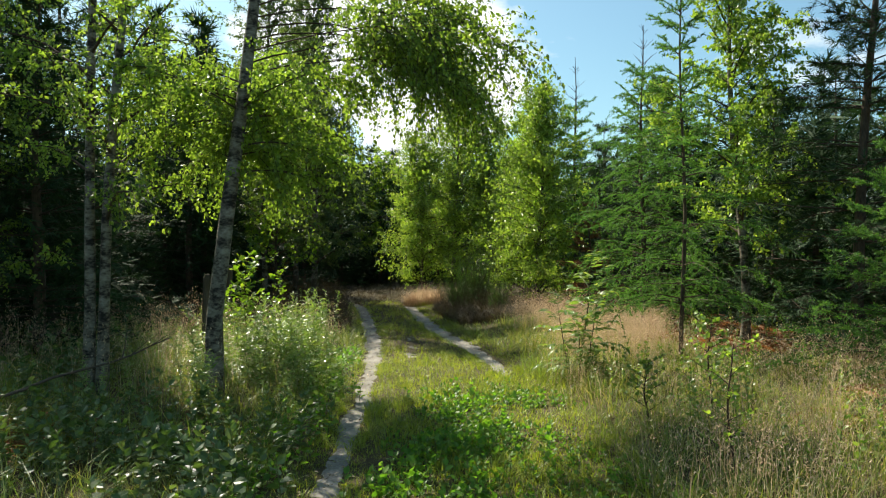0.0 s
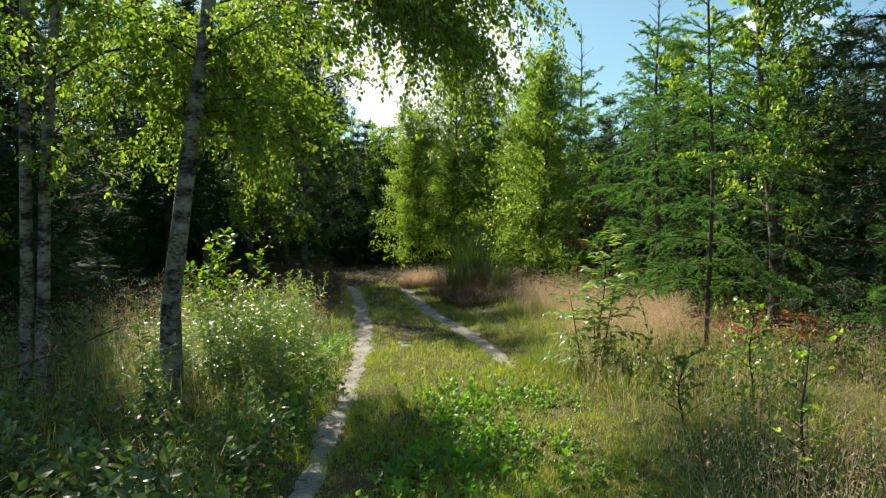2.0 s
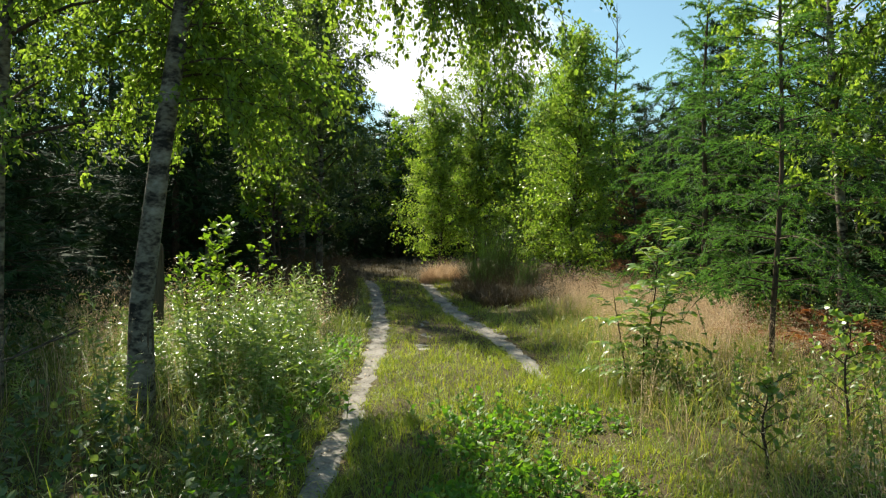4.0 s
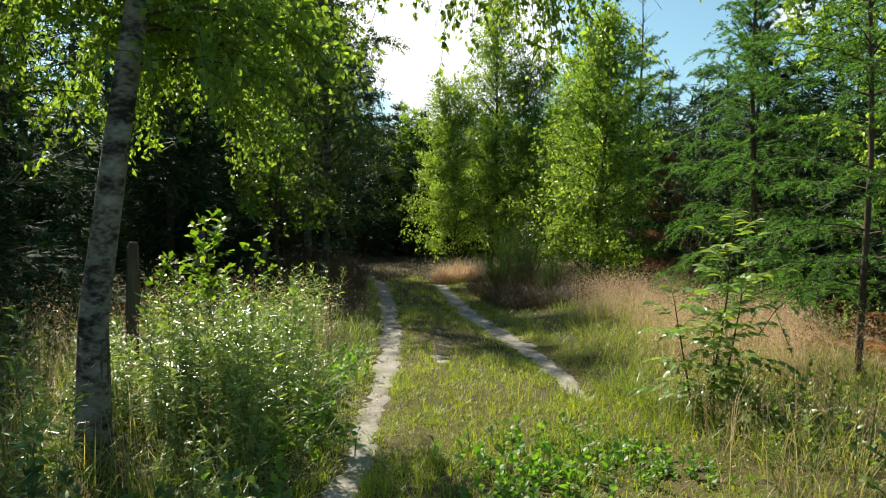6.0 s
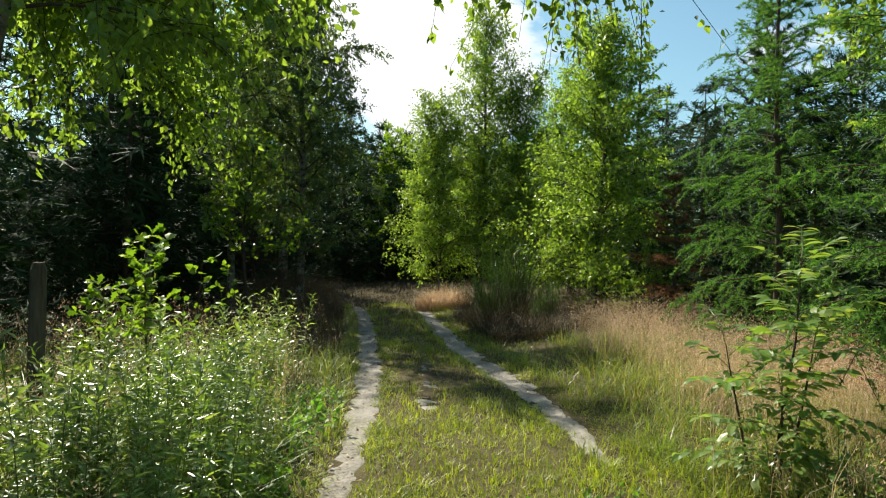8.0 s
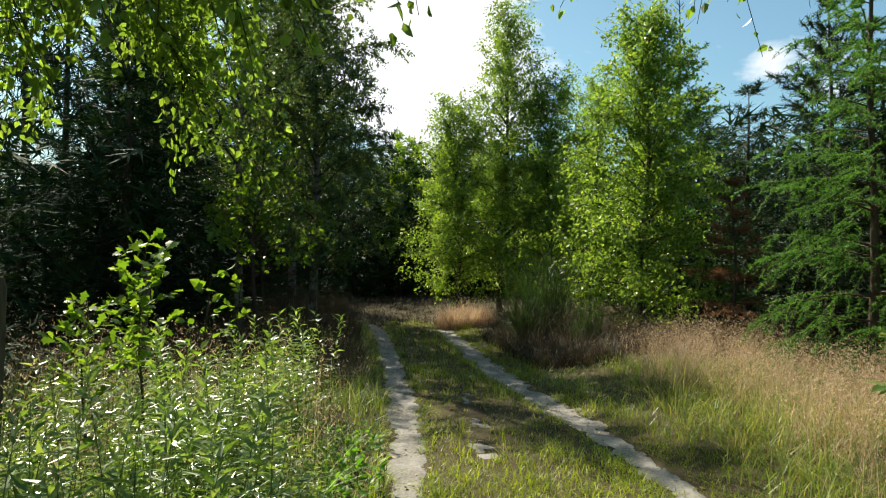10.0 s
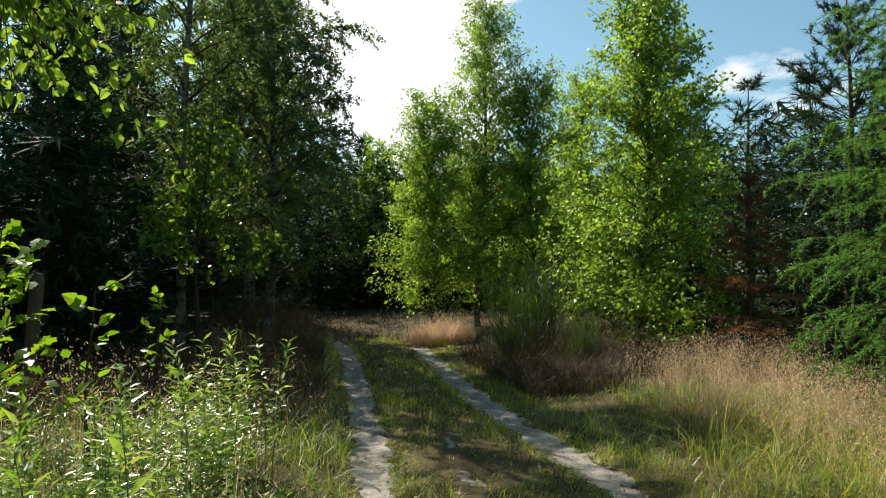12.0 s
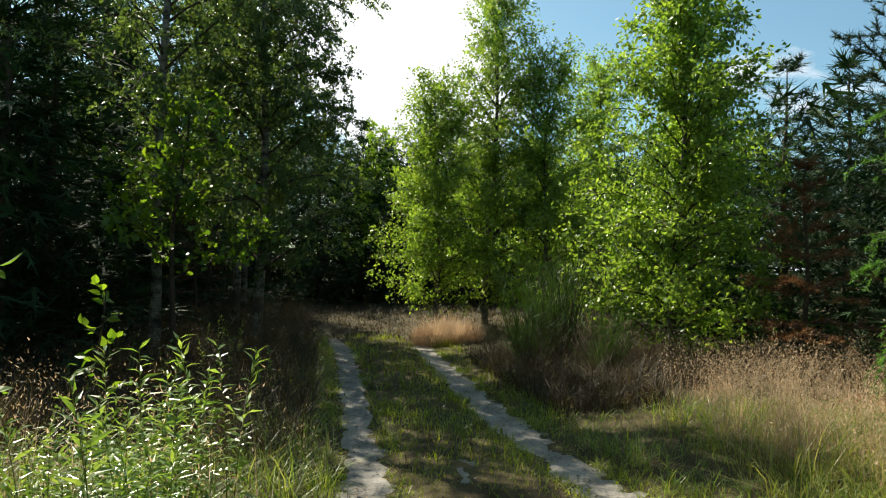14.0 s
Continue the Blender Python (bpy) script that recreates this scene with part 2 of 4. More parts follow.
OAK = ([(0, 0, 0), (0.2, 0.14, 0.02), (0.3, 0.09, 0.02), (0.45, 0.27, 0.04), (0.55, 0.15, 0.03), (0.72, 0.32, 0.02), (0.8, 0.17, 0.01), (1, 0, -0.06),
        (0.8, -0.17, 0.01), (0.72, -0.32, 0.02), (0.55, -0.15, 0.03), (0.45, -0.27, 0.04), (0.3, -0.09, 0.02), (0.2, -0.14, 0.02)],
       [(0, 1, 2), (0, 2, 12), (0, 12, 13), (2, 3, 4), (2, 4, 10), (2, 10, 12), (12, 10, 11), (4, 5, 6), (4, 6, 8), (4, 8, 10), (10, 8, 9), (6, 7, 8)])
NEEDLE = ([(0, 0.05, 0), (0, -0.05, 0), (1, 0, 0)], [(0, 1, 2)])
LANCE_BED = ([(0, 0, 0), (0.4, 0.11, 0.03), (0.4, 0, 0.0), (0.4, -0.11, 0.03), (1, 0, -0.24)], [(0, 1, 2), (0, 2, 3), (1, 4, 2), (3, 2, 4)])
LEAFLET = ([(x, y * 2.7, z) for x, y, z in LANCE[0]], LANCE[1])
LARCH_TUFT = ([(0, 0.1, 0), (0, -0.1, 0), (1, 0, 0)], [(0, 1, 2)])
NEEDLE_LONG = ([(0, 0.015, 0), (0, -0.015, 0), (1, 0, 0)], [(0, 1, 2)])
# a needled shoot: side spikes on both sides of a spine
SPRAY = ([(0, 0.02, 0), (0.12, 0.02, 0), (0.42, 0.3, -0.05), (0, -0.02, 0), (0.12, -0.02, 0), (0.42, -0.3, -0.05), (0.35, 0.02, 0), (0.47, 0.02, 0), (0.76, 0.24, -0.08),
          (0.35, -0.02, 0), (0.47, -0.02, 0), (0.76, -0.24, -0.08), (0, 0.05, 0), (0, -0.05, 0), (1, 0, -0.1)],
         [(0, 1, 2), (3, 5, 4), (6, 7, 8), (9, 11, 10), (12, 13, 14)])


def curve_path(start, direction, length, n, droop, wobble, rng):
    """A bough that bends down (droop > 0) or up as it goes."""
    d = unit(np.asarray(direction, float))
    pts, p, step = [np.asarray(start, float)], np.asarray(start, float), length / (n - 1)
    for _ in range(n - 1):
        d = unit(d + np.array([0, 0, -droop * step]) + rng.normal(0, wobble, 3) * math.sqrt(step))
        p = p + d * step
        pts.append(p)
    return np.array(pts)


def along(pts, t):
    """Points and directions at fractions t of a polyline."""
    t = np.clip(np.asarray(t, float), 0, 0.9999) * (len(pts) - 1)
    i = t.astype(int)
    f = (t - i)[:, None]
    return pts[i] * (1 - f) + pts[i + 1] * f, unit(pts[i + 1] - pts[i])


def leaf_turns(direction, rng, hang):
    """Turns for leaves that sprout from twigs and hang by their own weight."""
    n = len(direction)
    f = unit(direction * 0.5 + rng.normal(0, 0.75, (n, 3)) + np.array([0, 0, -hang]))
    return frames(f, unit(rng.normal(0, 1, (n, 3)) + np.array([0, 0, 0.4])))


def broadleaf(name, at, label, height, radius, lean, crown_from, spread, boughs, leaf_len, leaves_per_twig, twig_len, hang, material, bark, seed,
              shape=OVAL, category="tree", group="", twigs_per_m=5.0, profile=1.0, rise=0.7, extra=(), droop=0.5, twig_hang=1.2, single=True, pick=None, loose_by=0.025):
    """A broad-leaved tree: tapered trunk, limbs, twigs and single leaves."""
    rng = np.random.RandomState(seed)
    root = thing(name, at, label, category, group)
    n = 10
    z = np.linspace(-0.1, height, n)
    f = np.clip(z / height, 0, 1)
    trunk = np.stack([lean[0] * f ** 1.2 + 0.05 * np.sin(f * 7 + seed), lean[1] * f ** 1.2 + 0.05 * np.cos(f * 6 + seed * 2), z], -1)
    trunk[0, :2] *= 0
    s = Soup()
    tube(s, trunk, radius * (1 - f) ** 0.8 * np.where(f < 0.04, 1.35, 1.0) + 0.006, 10)
    trunk_ob = part("trunk", s, bark, root, smooth=True)
    if radius > 0.055 and bark is BIRCH_BARK:
        foot = Soup()
        fz = np.linspace(-0.1, 0.85, 7)
        fp, _ = along(trunk, (fz + 0.1) / (height + 0.1))
        tube(foot, fp, radius * np.array([1.7, 1.4, 1.2, 1.13, 1.1, 1.07, 0.96]), 12)
        part("trunk_foot", foot, DARK_BARK, trunk_ob, "cracked blackish bark at the foot", smooth=True)
    tips, paths = [], []
    for i in range(boughs):
        h = crown_from + (1 - crown_from) * ((i + 0.5) / boughs) ** 0.85
        p0, d0 = along(trunk, [h * 0.98 + 0.02 * rng.rand()])
        az = i * 2.39996 + rng.normal(0, 0.35)
        rel = (h - crown_from) / (1 - crown_from)
        ln = spread * (0.25 + (1 - rel) ** profile * min(1, 0.5 + 2.2 * rel)) * rng.uniform(0.75, 1.15)
        d = np.array([math.cos(az), math.sin(az), rise + 0.8 * rel])
        paths.append((curve_path(p0[0], d, max(ln, 0.25), 7, droop, 0.18, rng), radius * 0.32 * (1 - h) + 0.006))
    paths = [(pts, r, twig_len, twigs_per_m) for pts, r in paths]
    for h, az, ln, up, sag, hanging in extra:
        p0, d0 = along(trunk, [h])
        paths.append((curve_path(p0[0], (math.cos(radians(az)), math.sin(radians(az)), up), ln, 9, sag, 0.12, rng), radius * 0.13, hanging, twigs_per_m * (2.6 if hanging > 0.75 else 2.0)))
    rest = Soup()
    for pts, r, reach, often in paths:
        limb = Soup() if single else rest
        tube(limb, pts, np.linspace(r, 0.003, len(pts)), 5)
        ln = np.linalg.norm(np.diff(pts, axis=0), axis=1).sum()
        m = max(3, int(ln * often))
        q, d = along(pts, rng.uniform(0.5 if reach > 0.72 else 0.12, 1.0, m))
        for j in range(m):
            w = curve_path(q[j], d[j] * 0.6 + rng.normal(0, 0.6, 3) + np.array([0, 0, 0.1]), reach * rng.uniform(0.4, 1.3), 4, twig_hang, 0.25, rng)
            tube(limb, w, np.linspace(0.0035, 0.0015, 4), 3)
            tips.append(w)
        if single:
            part("branch", limb, TWIG, root)
    if not single:
        tagged(part("branchwork", rest, TWIG, root), kind="stuff")
    pos, dirs = [], []
    for w in tips:
        a, b = along(w, rng.uniform(0.05, 1.0, leaves_per_twig))
        pos.append(a + rng.normal(0, loose_by, a.shape))
        dirs.append(b)
    pos, dirs = np.concatenate(pos), np.concatenate(dirs)
    turns, sizes = leaf_turns(dirs, rng, hang), leaf_len * rng.uniform(0.6, 1.2, len(pos))
    loose = np.zeros(len(pos), bool)
    if pick:
        near = np.nonzero(pick(pos))[0]
        loose[rng.permutation(near)[:280]] = True
    crown = Soup()
    scatter(crown, *shape, pos[~loose], turns[~loose], sizes[~loose])
    part("crown", crown, material, root)
    if pick:
        one = Soup()
        one.add(*shape)
        leaf_data = one.data("leaf", material)
        for p, t, z_ in zip(pos[loose], turns[loose], sizes[loose]):
            single_leaf(leaf_data, root, p, t, z_)
    return root


def single_leaf(data, parent, p, turn, size):
    ob = new("leaf", data)
    ob.parent = parent
    ob.matrix_basis = Matrix.LocRotScale(Vector(p), Matrix([list(map(float, r)) for r in turn]).to_quaternion(), Vector((size, size, size)))
    return ob


def conifer(name, at, label, height, radius, crown_from, spread, whorls, per_whorl, needle_len, tufts, material, bark, seed, tilt=0.1, droop=0.15,
            twig_len=0.3, twig_hang=0.6, needles=5, group="", lean=(0, 0), bare_tip=0.0, profile=1.0, twig_gap=0.12, category="tree", single=True, shape=None, forward=0.7):
    """A needle tree: straight trunk, whorls of boughs, side twigs set with needles."""
    rng = np.random.RandomState(seed)
    shape = shape or NEEDLE
    root = thing(name, at, label, category, group)
    z = np.linspace(-0.1, height, 9)
    f = np.clip(z / height, 0, 1)
    trunk = np.stack([lean[0] * f + 0.03 * np.sin(f * 9 + seed), lean[1] * f, z], -1)
    s = Soup()
    tube(s, trunk, radius * (1 - f) ** 0.9 + 0.005, 8)
    part("trunk", s, bark, root, smooth=True)
    rest, pos, dirs = Soup(), [], []
    for i in range(whorls):
        h = crown_from + (1 - crown_from) * (i + rng.uniform(0.2, 0.8)) / whorls
        rel = (h - crown_from) / (1 - crown_from)
        for k in range(per_whorl):
            limb = Soup() if single else rest
            p0, _ = along(trunk, [h - 0.02 * rng.rand()])
            az = i * 1.1 + k * 2 * math.pi / per_whorl + rng.normal(0, 0.3)
            ln = spread * ((1 - rel) ** profile + 0.06) * rng.uniform(0.6, 1.12)
            pts = curve_path(p0[0], (math.cos(az), math.sin(az), tilt + 0.9 * rel ** 2), ln, 6, droop, 0.12, rng)
            tube(limb, pts if single else pts[::5], np.linspace(radius * 0.16 * (1 - h) + 0.005, 0.002, 6 if single else 2), 4 if single else 3)
            if rel <= 1 - bare_tip:
                m = max(2, int(ln / twig_gap))
                q, d = along(pts, rng.uniform(0.1, 1.0, m))
                side = np.cross(d, [0, 0, 1.0]) * rng.choice([-1, 1], m)[:, None]
                for j in range(m):
                    w = curve_path(q[j], d[j] * 0.6 + side[j] * 0.7 + rng.normal(0, 0.2, 3), twig_len * (0.4 + 0.6 * (1 - rel)) * rng.uniform(0.5, 1.3), 4, twig_hang, 0.15, rng)
                    if single:
                        tube(limb, w[::3], np.linspace(0.003, 0.0015, 2), 3)
                    a, b = along(w, rng.uniform(0.02, 1, tufts))
                    pos.append(a)
                    dirs.append(b)
                a, b = along(pts, rng.uniform(0.2, 1, tufts * 2))
                pos.append(a)
                dirs.append(b)
            if single:
                part("branch", limb, TWIG, root)
    if not single:
        tagged(part("branchwork", rest, TWIG, root), kind="stuff")
    pos, dirs = np.repeat(np.concatenate(pos), needles, 0), np.repeat(np.concatenate(dirs), needles, 0)
    n = len(pos)
    fwd = unit(dirs * forward + rng.normal(0, 0.6, (n, 3)))
    crown = Soup()
    up = rng.normal(0, 1, (n, 3)) if len(shape[0]) == 3 else rng.normal(0, 0.5, (n, 3)) + np.array([0, 0, 1.0])
    scatter(crown, *shape, pos, frames(fwd, up), needle_len * rng.uniform(0.6, 1.2, n))
    part("crown", crown, material, root)
    return root


# ---- plan: wheel ruts ----
LEFT_Y, LEFT_X = [-30, 0, 5, 8.3, 10.3, 12.6, 15, 17.8, 21, 25, 32, 60], [-0.6, -0.66, -0.71, -0.86, -0.97, -1.2, -1.53, -1.96, -2.55, -3.5, -5.6, -16]
RIGHT_Y, RIGHT_X = [-30, 0, 5, 8.7, 10.1, 11.2, 12.6, 14.6, 16.4, 21, 25, 32, 60], [0.9, 0.95, 1.0, 0.88, 0.73, 0.54, 0.2, -0.22, -0.5, -1.12, -2.0, -4.1, -14.5]


def left_rut(y):
    return np.interp(y, LEFT_Y, LEFT_X)


def right_rut(y):
    return np.interp(y, RIGHT_Y, RIGHT_X)


def ground_z(x, y):
    x, y = np.asarray(x, float), np.asarray(y, float)
    z = 0.03 * np.sin(x * 0.7 + 1) * np.cos(y * 0.5) + 0.015 * np.sin(x * 2.3 + y * 1.7)
    verge = np.clip((np.abs(x - (left_rut(y) + right_rut(y)) / 2) - 0.9) / 1.5, 0, 1)
    z = z * (0.25 + verge) + 0.12 * verge
    for rut, w in ((left_rut, 0.22), (right_rut, 0.24)):
        z = z - 0.045 * np.exp(-((x - rut(y)) / w) ** 2)
    return z


def build_ground():
    xs = np.concatenate([[-900, -300, -120, -60], np.linspace(-30, -6, 25), np.arange(-5.9, 6.0, 0.12), np.linspace(6, 30, 25), [60, 120, 300, 900]])
    ys = np.concatenate([[-900, -300, -100, -50], np.linspace(-25, -1, 17), np.arange(-0.9, 26, 0.16), np.linspace(26, 60, 35), [100, 200, 400, 900]])
    gx, gy = np.meshgrid(xs, ys)
    v = np.stack([gx, gy, ground_z(gx, gy)], -1).reshape(-1, 3)
    nx = len(xs)
    i, k = np.meshgrid(np.arange(len(ys) - 1), np.arange(nx - 1), indexing="ij")
    s = Soup()
    s.add(v, np.stack([i * nx + k, i * nx + k + 1, (i + 1) * nx + k + 1, (i + 1) * nx + k], -1).reshape(-1, 4))
    return tagged(new("ground", s.data("ground", SOIL, True)), "brown forest soil with moss and plant litter", "ground", kind="structure")


def build_rut(name, rut, y0, y1, half, label, seed, taper=1.2, lift=0.014):
    """A trodden sandy strip with frayed edges, lying in the ground's hollow."""
    rng = np.random.RandomState(seed)
    ys = np.arange(y0, y1, 0.05)
    cols = np.linspace(-1, 1, 15)
    wob = lambda k: np.array([noise.noise(Vector((y * 1.1, k, seed))) * 0.6 + noise.noise(Vector((y * 4.5, k + 9, seed))) * 0.4 for y in ys])
    half = np.interp(ys, [0, 5, 9, 12, 20], [0.5, 0.54, 0.66, 0.9, 1.05]) * half
    wl_, wr_ = half * (1 + 0.9 * wob(3.1)), half * (1 + 0.9 * wob(7.7))
    fade = np.sqrt(np.clip((ys - y0) / taper, 0.003, 1) * np.clip((y1 - ys) / taper, 0.003, 1))
    x = rut(ys)[:, None] + np.where(cols[None] < 0, cols[None] * wl_[:, None], cols[None] * wr_[:, None]) * fade[:, None]
    yy = np.repeat(ys[:, None], len(cols), 1)
    lump = np.array([[noise.noise(Vector((a * 6, b * 6, 1.5))) * 0.009 + noise.noise(Vector((a * 17, b * 17, 4.5))) * 0.009 for a, b in zip(r, q)] for r, q in zip(x, yy)])
    z = ground_z(x, yy) + lift + lump + lump * np.abs(cols[None]) - (0.026 + 3.0 * np.abs(lump)) * np.abs(cols[None]) ** 3
    nx = len(cols)
    i, k = np.meshgrid(np.arange(len(ys) - 1), np.arange(nx - 1), indexing="ij")
    s = Soup()
    s.add(np.stack([x, yy, z], -1).reshape(-1, 3), np.stack([i * nx + k, i * nx + k + 1, (i + 1) * nx + k + 1, (i + 1) * nx + k], -1).reshape(-1, 4))
    return tagged(new(name, s.data(name, SAND, True)), label, "path", kind="structure")


build_ground()
build_rut("path_left", left_rut, -6.0, 21.3, 0.19, "pale sandy wheel rut worn bare in grass", 3)
for y0, y1, half, sd in ((10.2, 12.0, 0.26, 8), (12.1, 13.2, 0.2, 10)):
    build_rut("path_middle", lambda y: np.interp(y, [9, 12, 15], [-0.36, -0.52, -0.72]), y0, y1, half, "patch of bare sand between the ruts", sd, 0.6, -0.003)
build_rut("path_right", right_rut, 9.2, 20.9, 0.22, "pale sandy wheel rut fading into grass", 5)


# ---- trees beside the track ----
boughs_right = [(0.37 + 0.013 * k, az, ln, 0.4, 0.36, 0.9) for k, (az, ln) in enumerate(((6, 1.9), (22, 2.2), (0, 2.0), (14, 2.3), (28, 2.4), (8, 2.0), (18, 2.3), (10, 2.8), (16, 2.9)))]
boughs_ahead = [(0.275 + 0.009 * k, az, ln, 0.5, 0.55, 0.6) for k, (az, ln) in enumerate(((130, 1.7), (100, 2.2), (116, 2.0), (84, 2.1), (124, 2.2), (92, 2.2), (108, 2.1), (76, 1.8), (134, 2.0), (98, 2.2), (114, 2.2), (88, 2.1)))]
boughs_low = [(0.26, 20, 0.9, 0.4, 0.9, 0.45), (0.28, 50, 1.0, 0.4, 0.9, 0.45), (0.29, 5, 1.0, 0.4, 0.8, 0.45), (0.32, 30, 1.2, 0.4, 0.8, 0.5), (0.35, 0, 1.3, 0.5, 0.6, 0.5),
              (0.33, -35, 1.1, 0.5, 0.6, 0.5), (0.34, 200, 1.2, 0.5, 0.6, 0.5), (0.31, 150, 1.4, 0.5, 0.6, 0.5), (0.36, 170, 1.5, 0.5, 0.6, 0.5), (0.33, 230, 1.2, 0.5, 0.6, 0.5)]
broadleaf("birch_tree", (-2.12, 7.0, 0), "leaning birch with grey flaking bark and hanging leafy boughs", 9.0, 0.076, (0.62, 0.95), 0.5, 1.3, 11, 0.048, 36, 0.5, 0.7,
          BIRCH_LEAF, BIRCH_BARK, 11, droop=0.5, twig_hang=1.6, twigs_per_m=10, group="birches by the track", shape=OVAL_MID,
          pick=lambda p: (p[:, 1] > 1.2) & (p[:, 2] < 3.2), extra=boughs_right + boughs_ahead + boughs_low)
for dx, dy, lx, h, sd in ((0, 0, 0.1, 9.2, 21), (0.15, -0.02, 0.5, 8.6, 22)):
    broadleaf("birch_tree", (-3.42 + dx, 7.2 + dy, 0), "slender birch trunk with grey bark in a pair", h, 0.05, (lx, 0.3), 0.2, 1.7, 32, 0.05, 30, 0.5, 0.6,
              BIRCH_LEAF, BIRCH_BARK, sd, twig_hang=1.2, twigs_per_m=9, group="birches by the track", profile=0.8)
broadleaf("birch_tree", (-5.3, 8.4, 0), "birch with dull small leaves at the wood's edge", 6.6, 0.05, (-0.3, 0.2), 0.16, 1.6, 40, 0.055, 30, 0.45, 0.5,
          BIRCH_LEAF, BIRCH_BARK, 23, single=False, twig_hang=1.0, twigs_per_m=9, profile=0.8)
broadleaf("birch_tree", (-3.25, 18.0, 0), "tall birch with thin trunk and green crown darkened for shade", 8.1, 0.07, (0.0, 0.2), 0.14, 1.75, 74, 0.058, 50, 0.5, 0.6, SHADED_BIRCH_LEAF, BIRCH_BARK, 31, twigs_per_m=13, profile=0.9)
YB = dict(leaf_len=0.07, leaves_per_twig=20, hang=0.4, material=YOUNG_BIRCH_LEAF, bark=BIRCH_BARK, twigs_per_m=16, twig_hang=1.0, droop=0.9, loose_by=0.05)
broadleaf("young_birch_tree", (2.2, 17.0, 0), "dense narrow young birch leafy to the ground", 5.15, 0.045, (0.05, 0), 0.04, 1.3, 88, twig_len=0.36, seed=41, profile=0.5, rise=1.2, **YB)
broadleaf("young_birch_tree", (0.25, 22.8, 0), "tall young birch with pointed crown", 7.3, 0.06, (0.2, 0), 0.06, 1.5, 84, twig_len=0.42, seed=42, profile=0.6, rise=1.2, **YB)
broadleaf("young_birch_tree", (-0.75, 22.6, 0), "young birch with light green leaves down to the grass", 4.9, 0.045, (-0.1, 0), 0.05, 1.3, 74, twig_len=0.4, seed=43, profile=0.55, rise=1.2, **YB)
broadleaf("young_birch_tree", (1.3, 22.2, 0), "young birch with light green leaves down to the grass", 5.4, 0.045, (0.1, 0), 0.05, 1.4, 74, twig_len=0.4, seed=44, profile=0.55, rise=1.2, **YB)
broadleaf("young_birch_tree", (2.7, 23.8, 0), "young birch filling the gap behind the dense birch", 5.7, 0.05, (0.0, 0), 0.06, 1.4, 62, twig_len=0.4, seed=46, profile=0.55, rise=1.2, **YB)
# two birches added behind the tall one to shade the track
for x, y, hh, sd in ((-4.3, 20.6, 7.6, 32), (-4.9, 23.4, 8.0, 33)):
    broadleaf("birch_tree", (x, y, 0), "birch at the wood's edge with green crown darkened for shade", hh, 0.07, (0.3, -0.1), 0.26, 1.7, 44, 0.085, 26, 0.5, 0.6, SHADED_BIRCH_LEAF, BIRCH_BARK, sd, twigs_per_m=10, profile=0.7)
broadleaf("birch_tree", (4.4, 10.8, 0), "birch with yellow-green leaves standing behind a larch", 6.8, 0.06, (-0.2, 0.1), 0.22, 1.4, 52, 0.07, 34, 0.42, 0.5, YOUNG_BIRCH_LEAF, BIRCH_BARK, 45, twigs_per_m=13)
# added too, with its height set so the shadow reaches the ruts
broadleaf("birch_tree", (-4.1, 16.6, 0), "birch behind the young oak with green crown darkened for shade", 8.6, 0.06, (0.1, 0), 0.2, 1.8, 64, 0.06, 30, 0.45, 0.5, SHADED_BIRCH_LEAF, BIRCH_BARK, 34, single=False, twigs_per_m=10, profile=0.7)
broadleaf("oak_tree", (-3.7, 16.0, 0), "young oak with bright green lobed leaves", 3.0, 0.03, (0.1, 0), 0.35, 1.0, 22, 0.11, 12, 0.32, 0.2, OAK_LEAF, TWIG, 51, shape=OAK, twigs_per_m=8, twig_hang=0.2)
broadleaf("oak_tree", (-2.9, 31.3, 0), "oak with yellowing leaves at the wood's edge", 5.6, 0.08, (0.2, 0), 0.2, 1.7, 34, 0.14, 16, 0.4, 0.2, OAK_LEAF, DARK_BARK, 52, shape=OAK, twigs_per_m=8, twig_hang=0.2)

LARCH = dict(material=LARCH_NEEDLE, bark=DARK_BARK, group="larches", needles=4, shape=LARCH_TUFT, forward=0.45)
conifer("larch_tree", (3.0, 9.2, 0), "slim larch with thin dark trunk and soft green needles", 5.4, 0.026, 0.16, 1.35, 18, 5, 0.04, 18, seed=61, tilt=0.28, droop=0.65, twig_hang=1.8, twig_len=0.34, twig_gap=0.075, **LARCH)
conifer("larch_tree", (3.52, 13.0, 0), "bushy larch with drooping green twigs and bare leader", 5.5, 0.05, 0.06, 1.75, 20, 6, 0.046, 20, seed=62, tilt=0.25, droop=0.5, twig_hang=2.4, bare_tip=0.16, twig_len=0.46, twig_gap=0.075, **LARCH)
conifer("larch_tree", (3.5, 19.6, 0), "larch with thin bare upper twigs against the sky", 6.7, 0.06, 0.06, 1.8, 20, 6, 0.07, 9, seed=63, tilt=0.15, droop=0.25, bare_tip=0.2, twig_gap=0.075, **LARCH)
conifer("larch_tree", (4.75, 7.7, 0), "low young larch with fresh green shoots", 2.9, 0.03, 0.05, 1.4, 12, 6, 0.042, 16, seed=67, tilt=0.15, droop=0.2, twig_hang=0.8, twig_gap=0.065, **LARCH)
conifer("spruce_tree", (5.3, 9.6, 0), "dark spruce with leaning trunk beside the birch", 7.5, 0.08, 0.05, 2.1, 22, 6, 0.16, 5, SPRUCE_NEEDLE, DARK_BARK, 64, tilt=0.05, droop=0.1, needles=1, lean=(0.5, 0), group="dark conifers", twig_len=0.42, twig_gap=0.08, shape=SPRAY, forward=1.2)
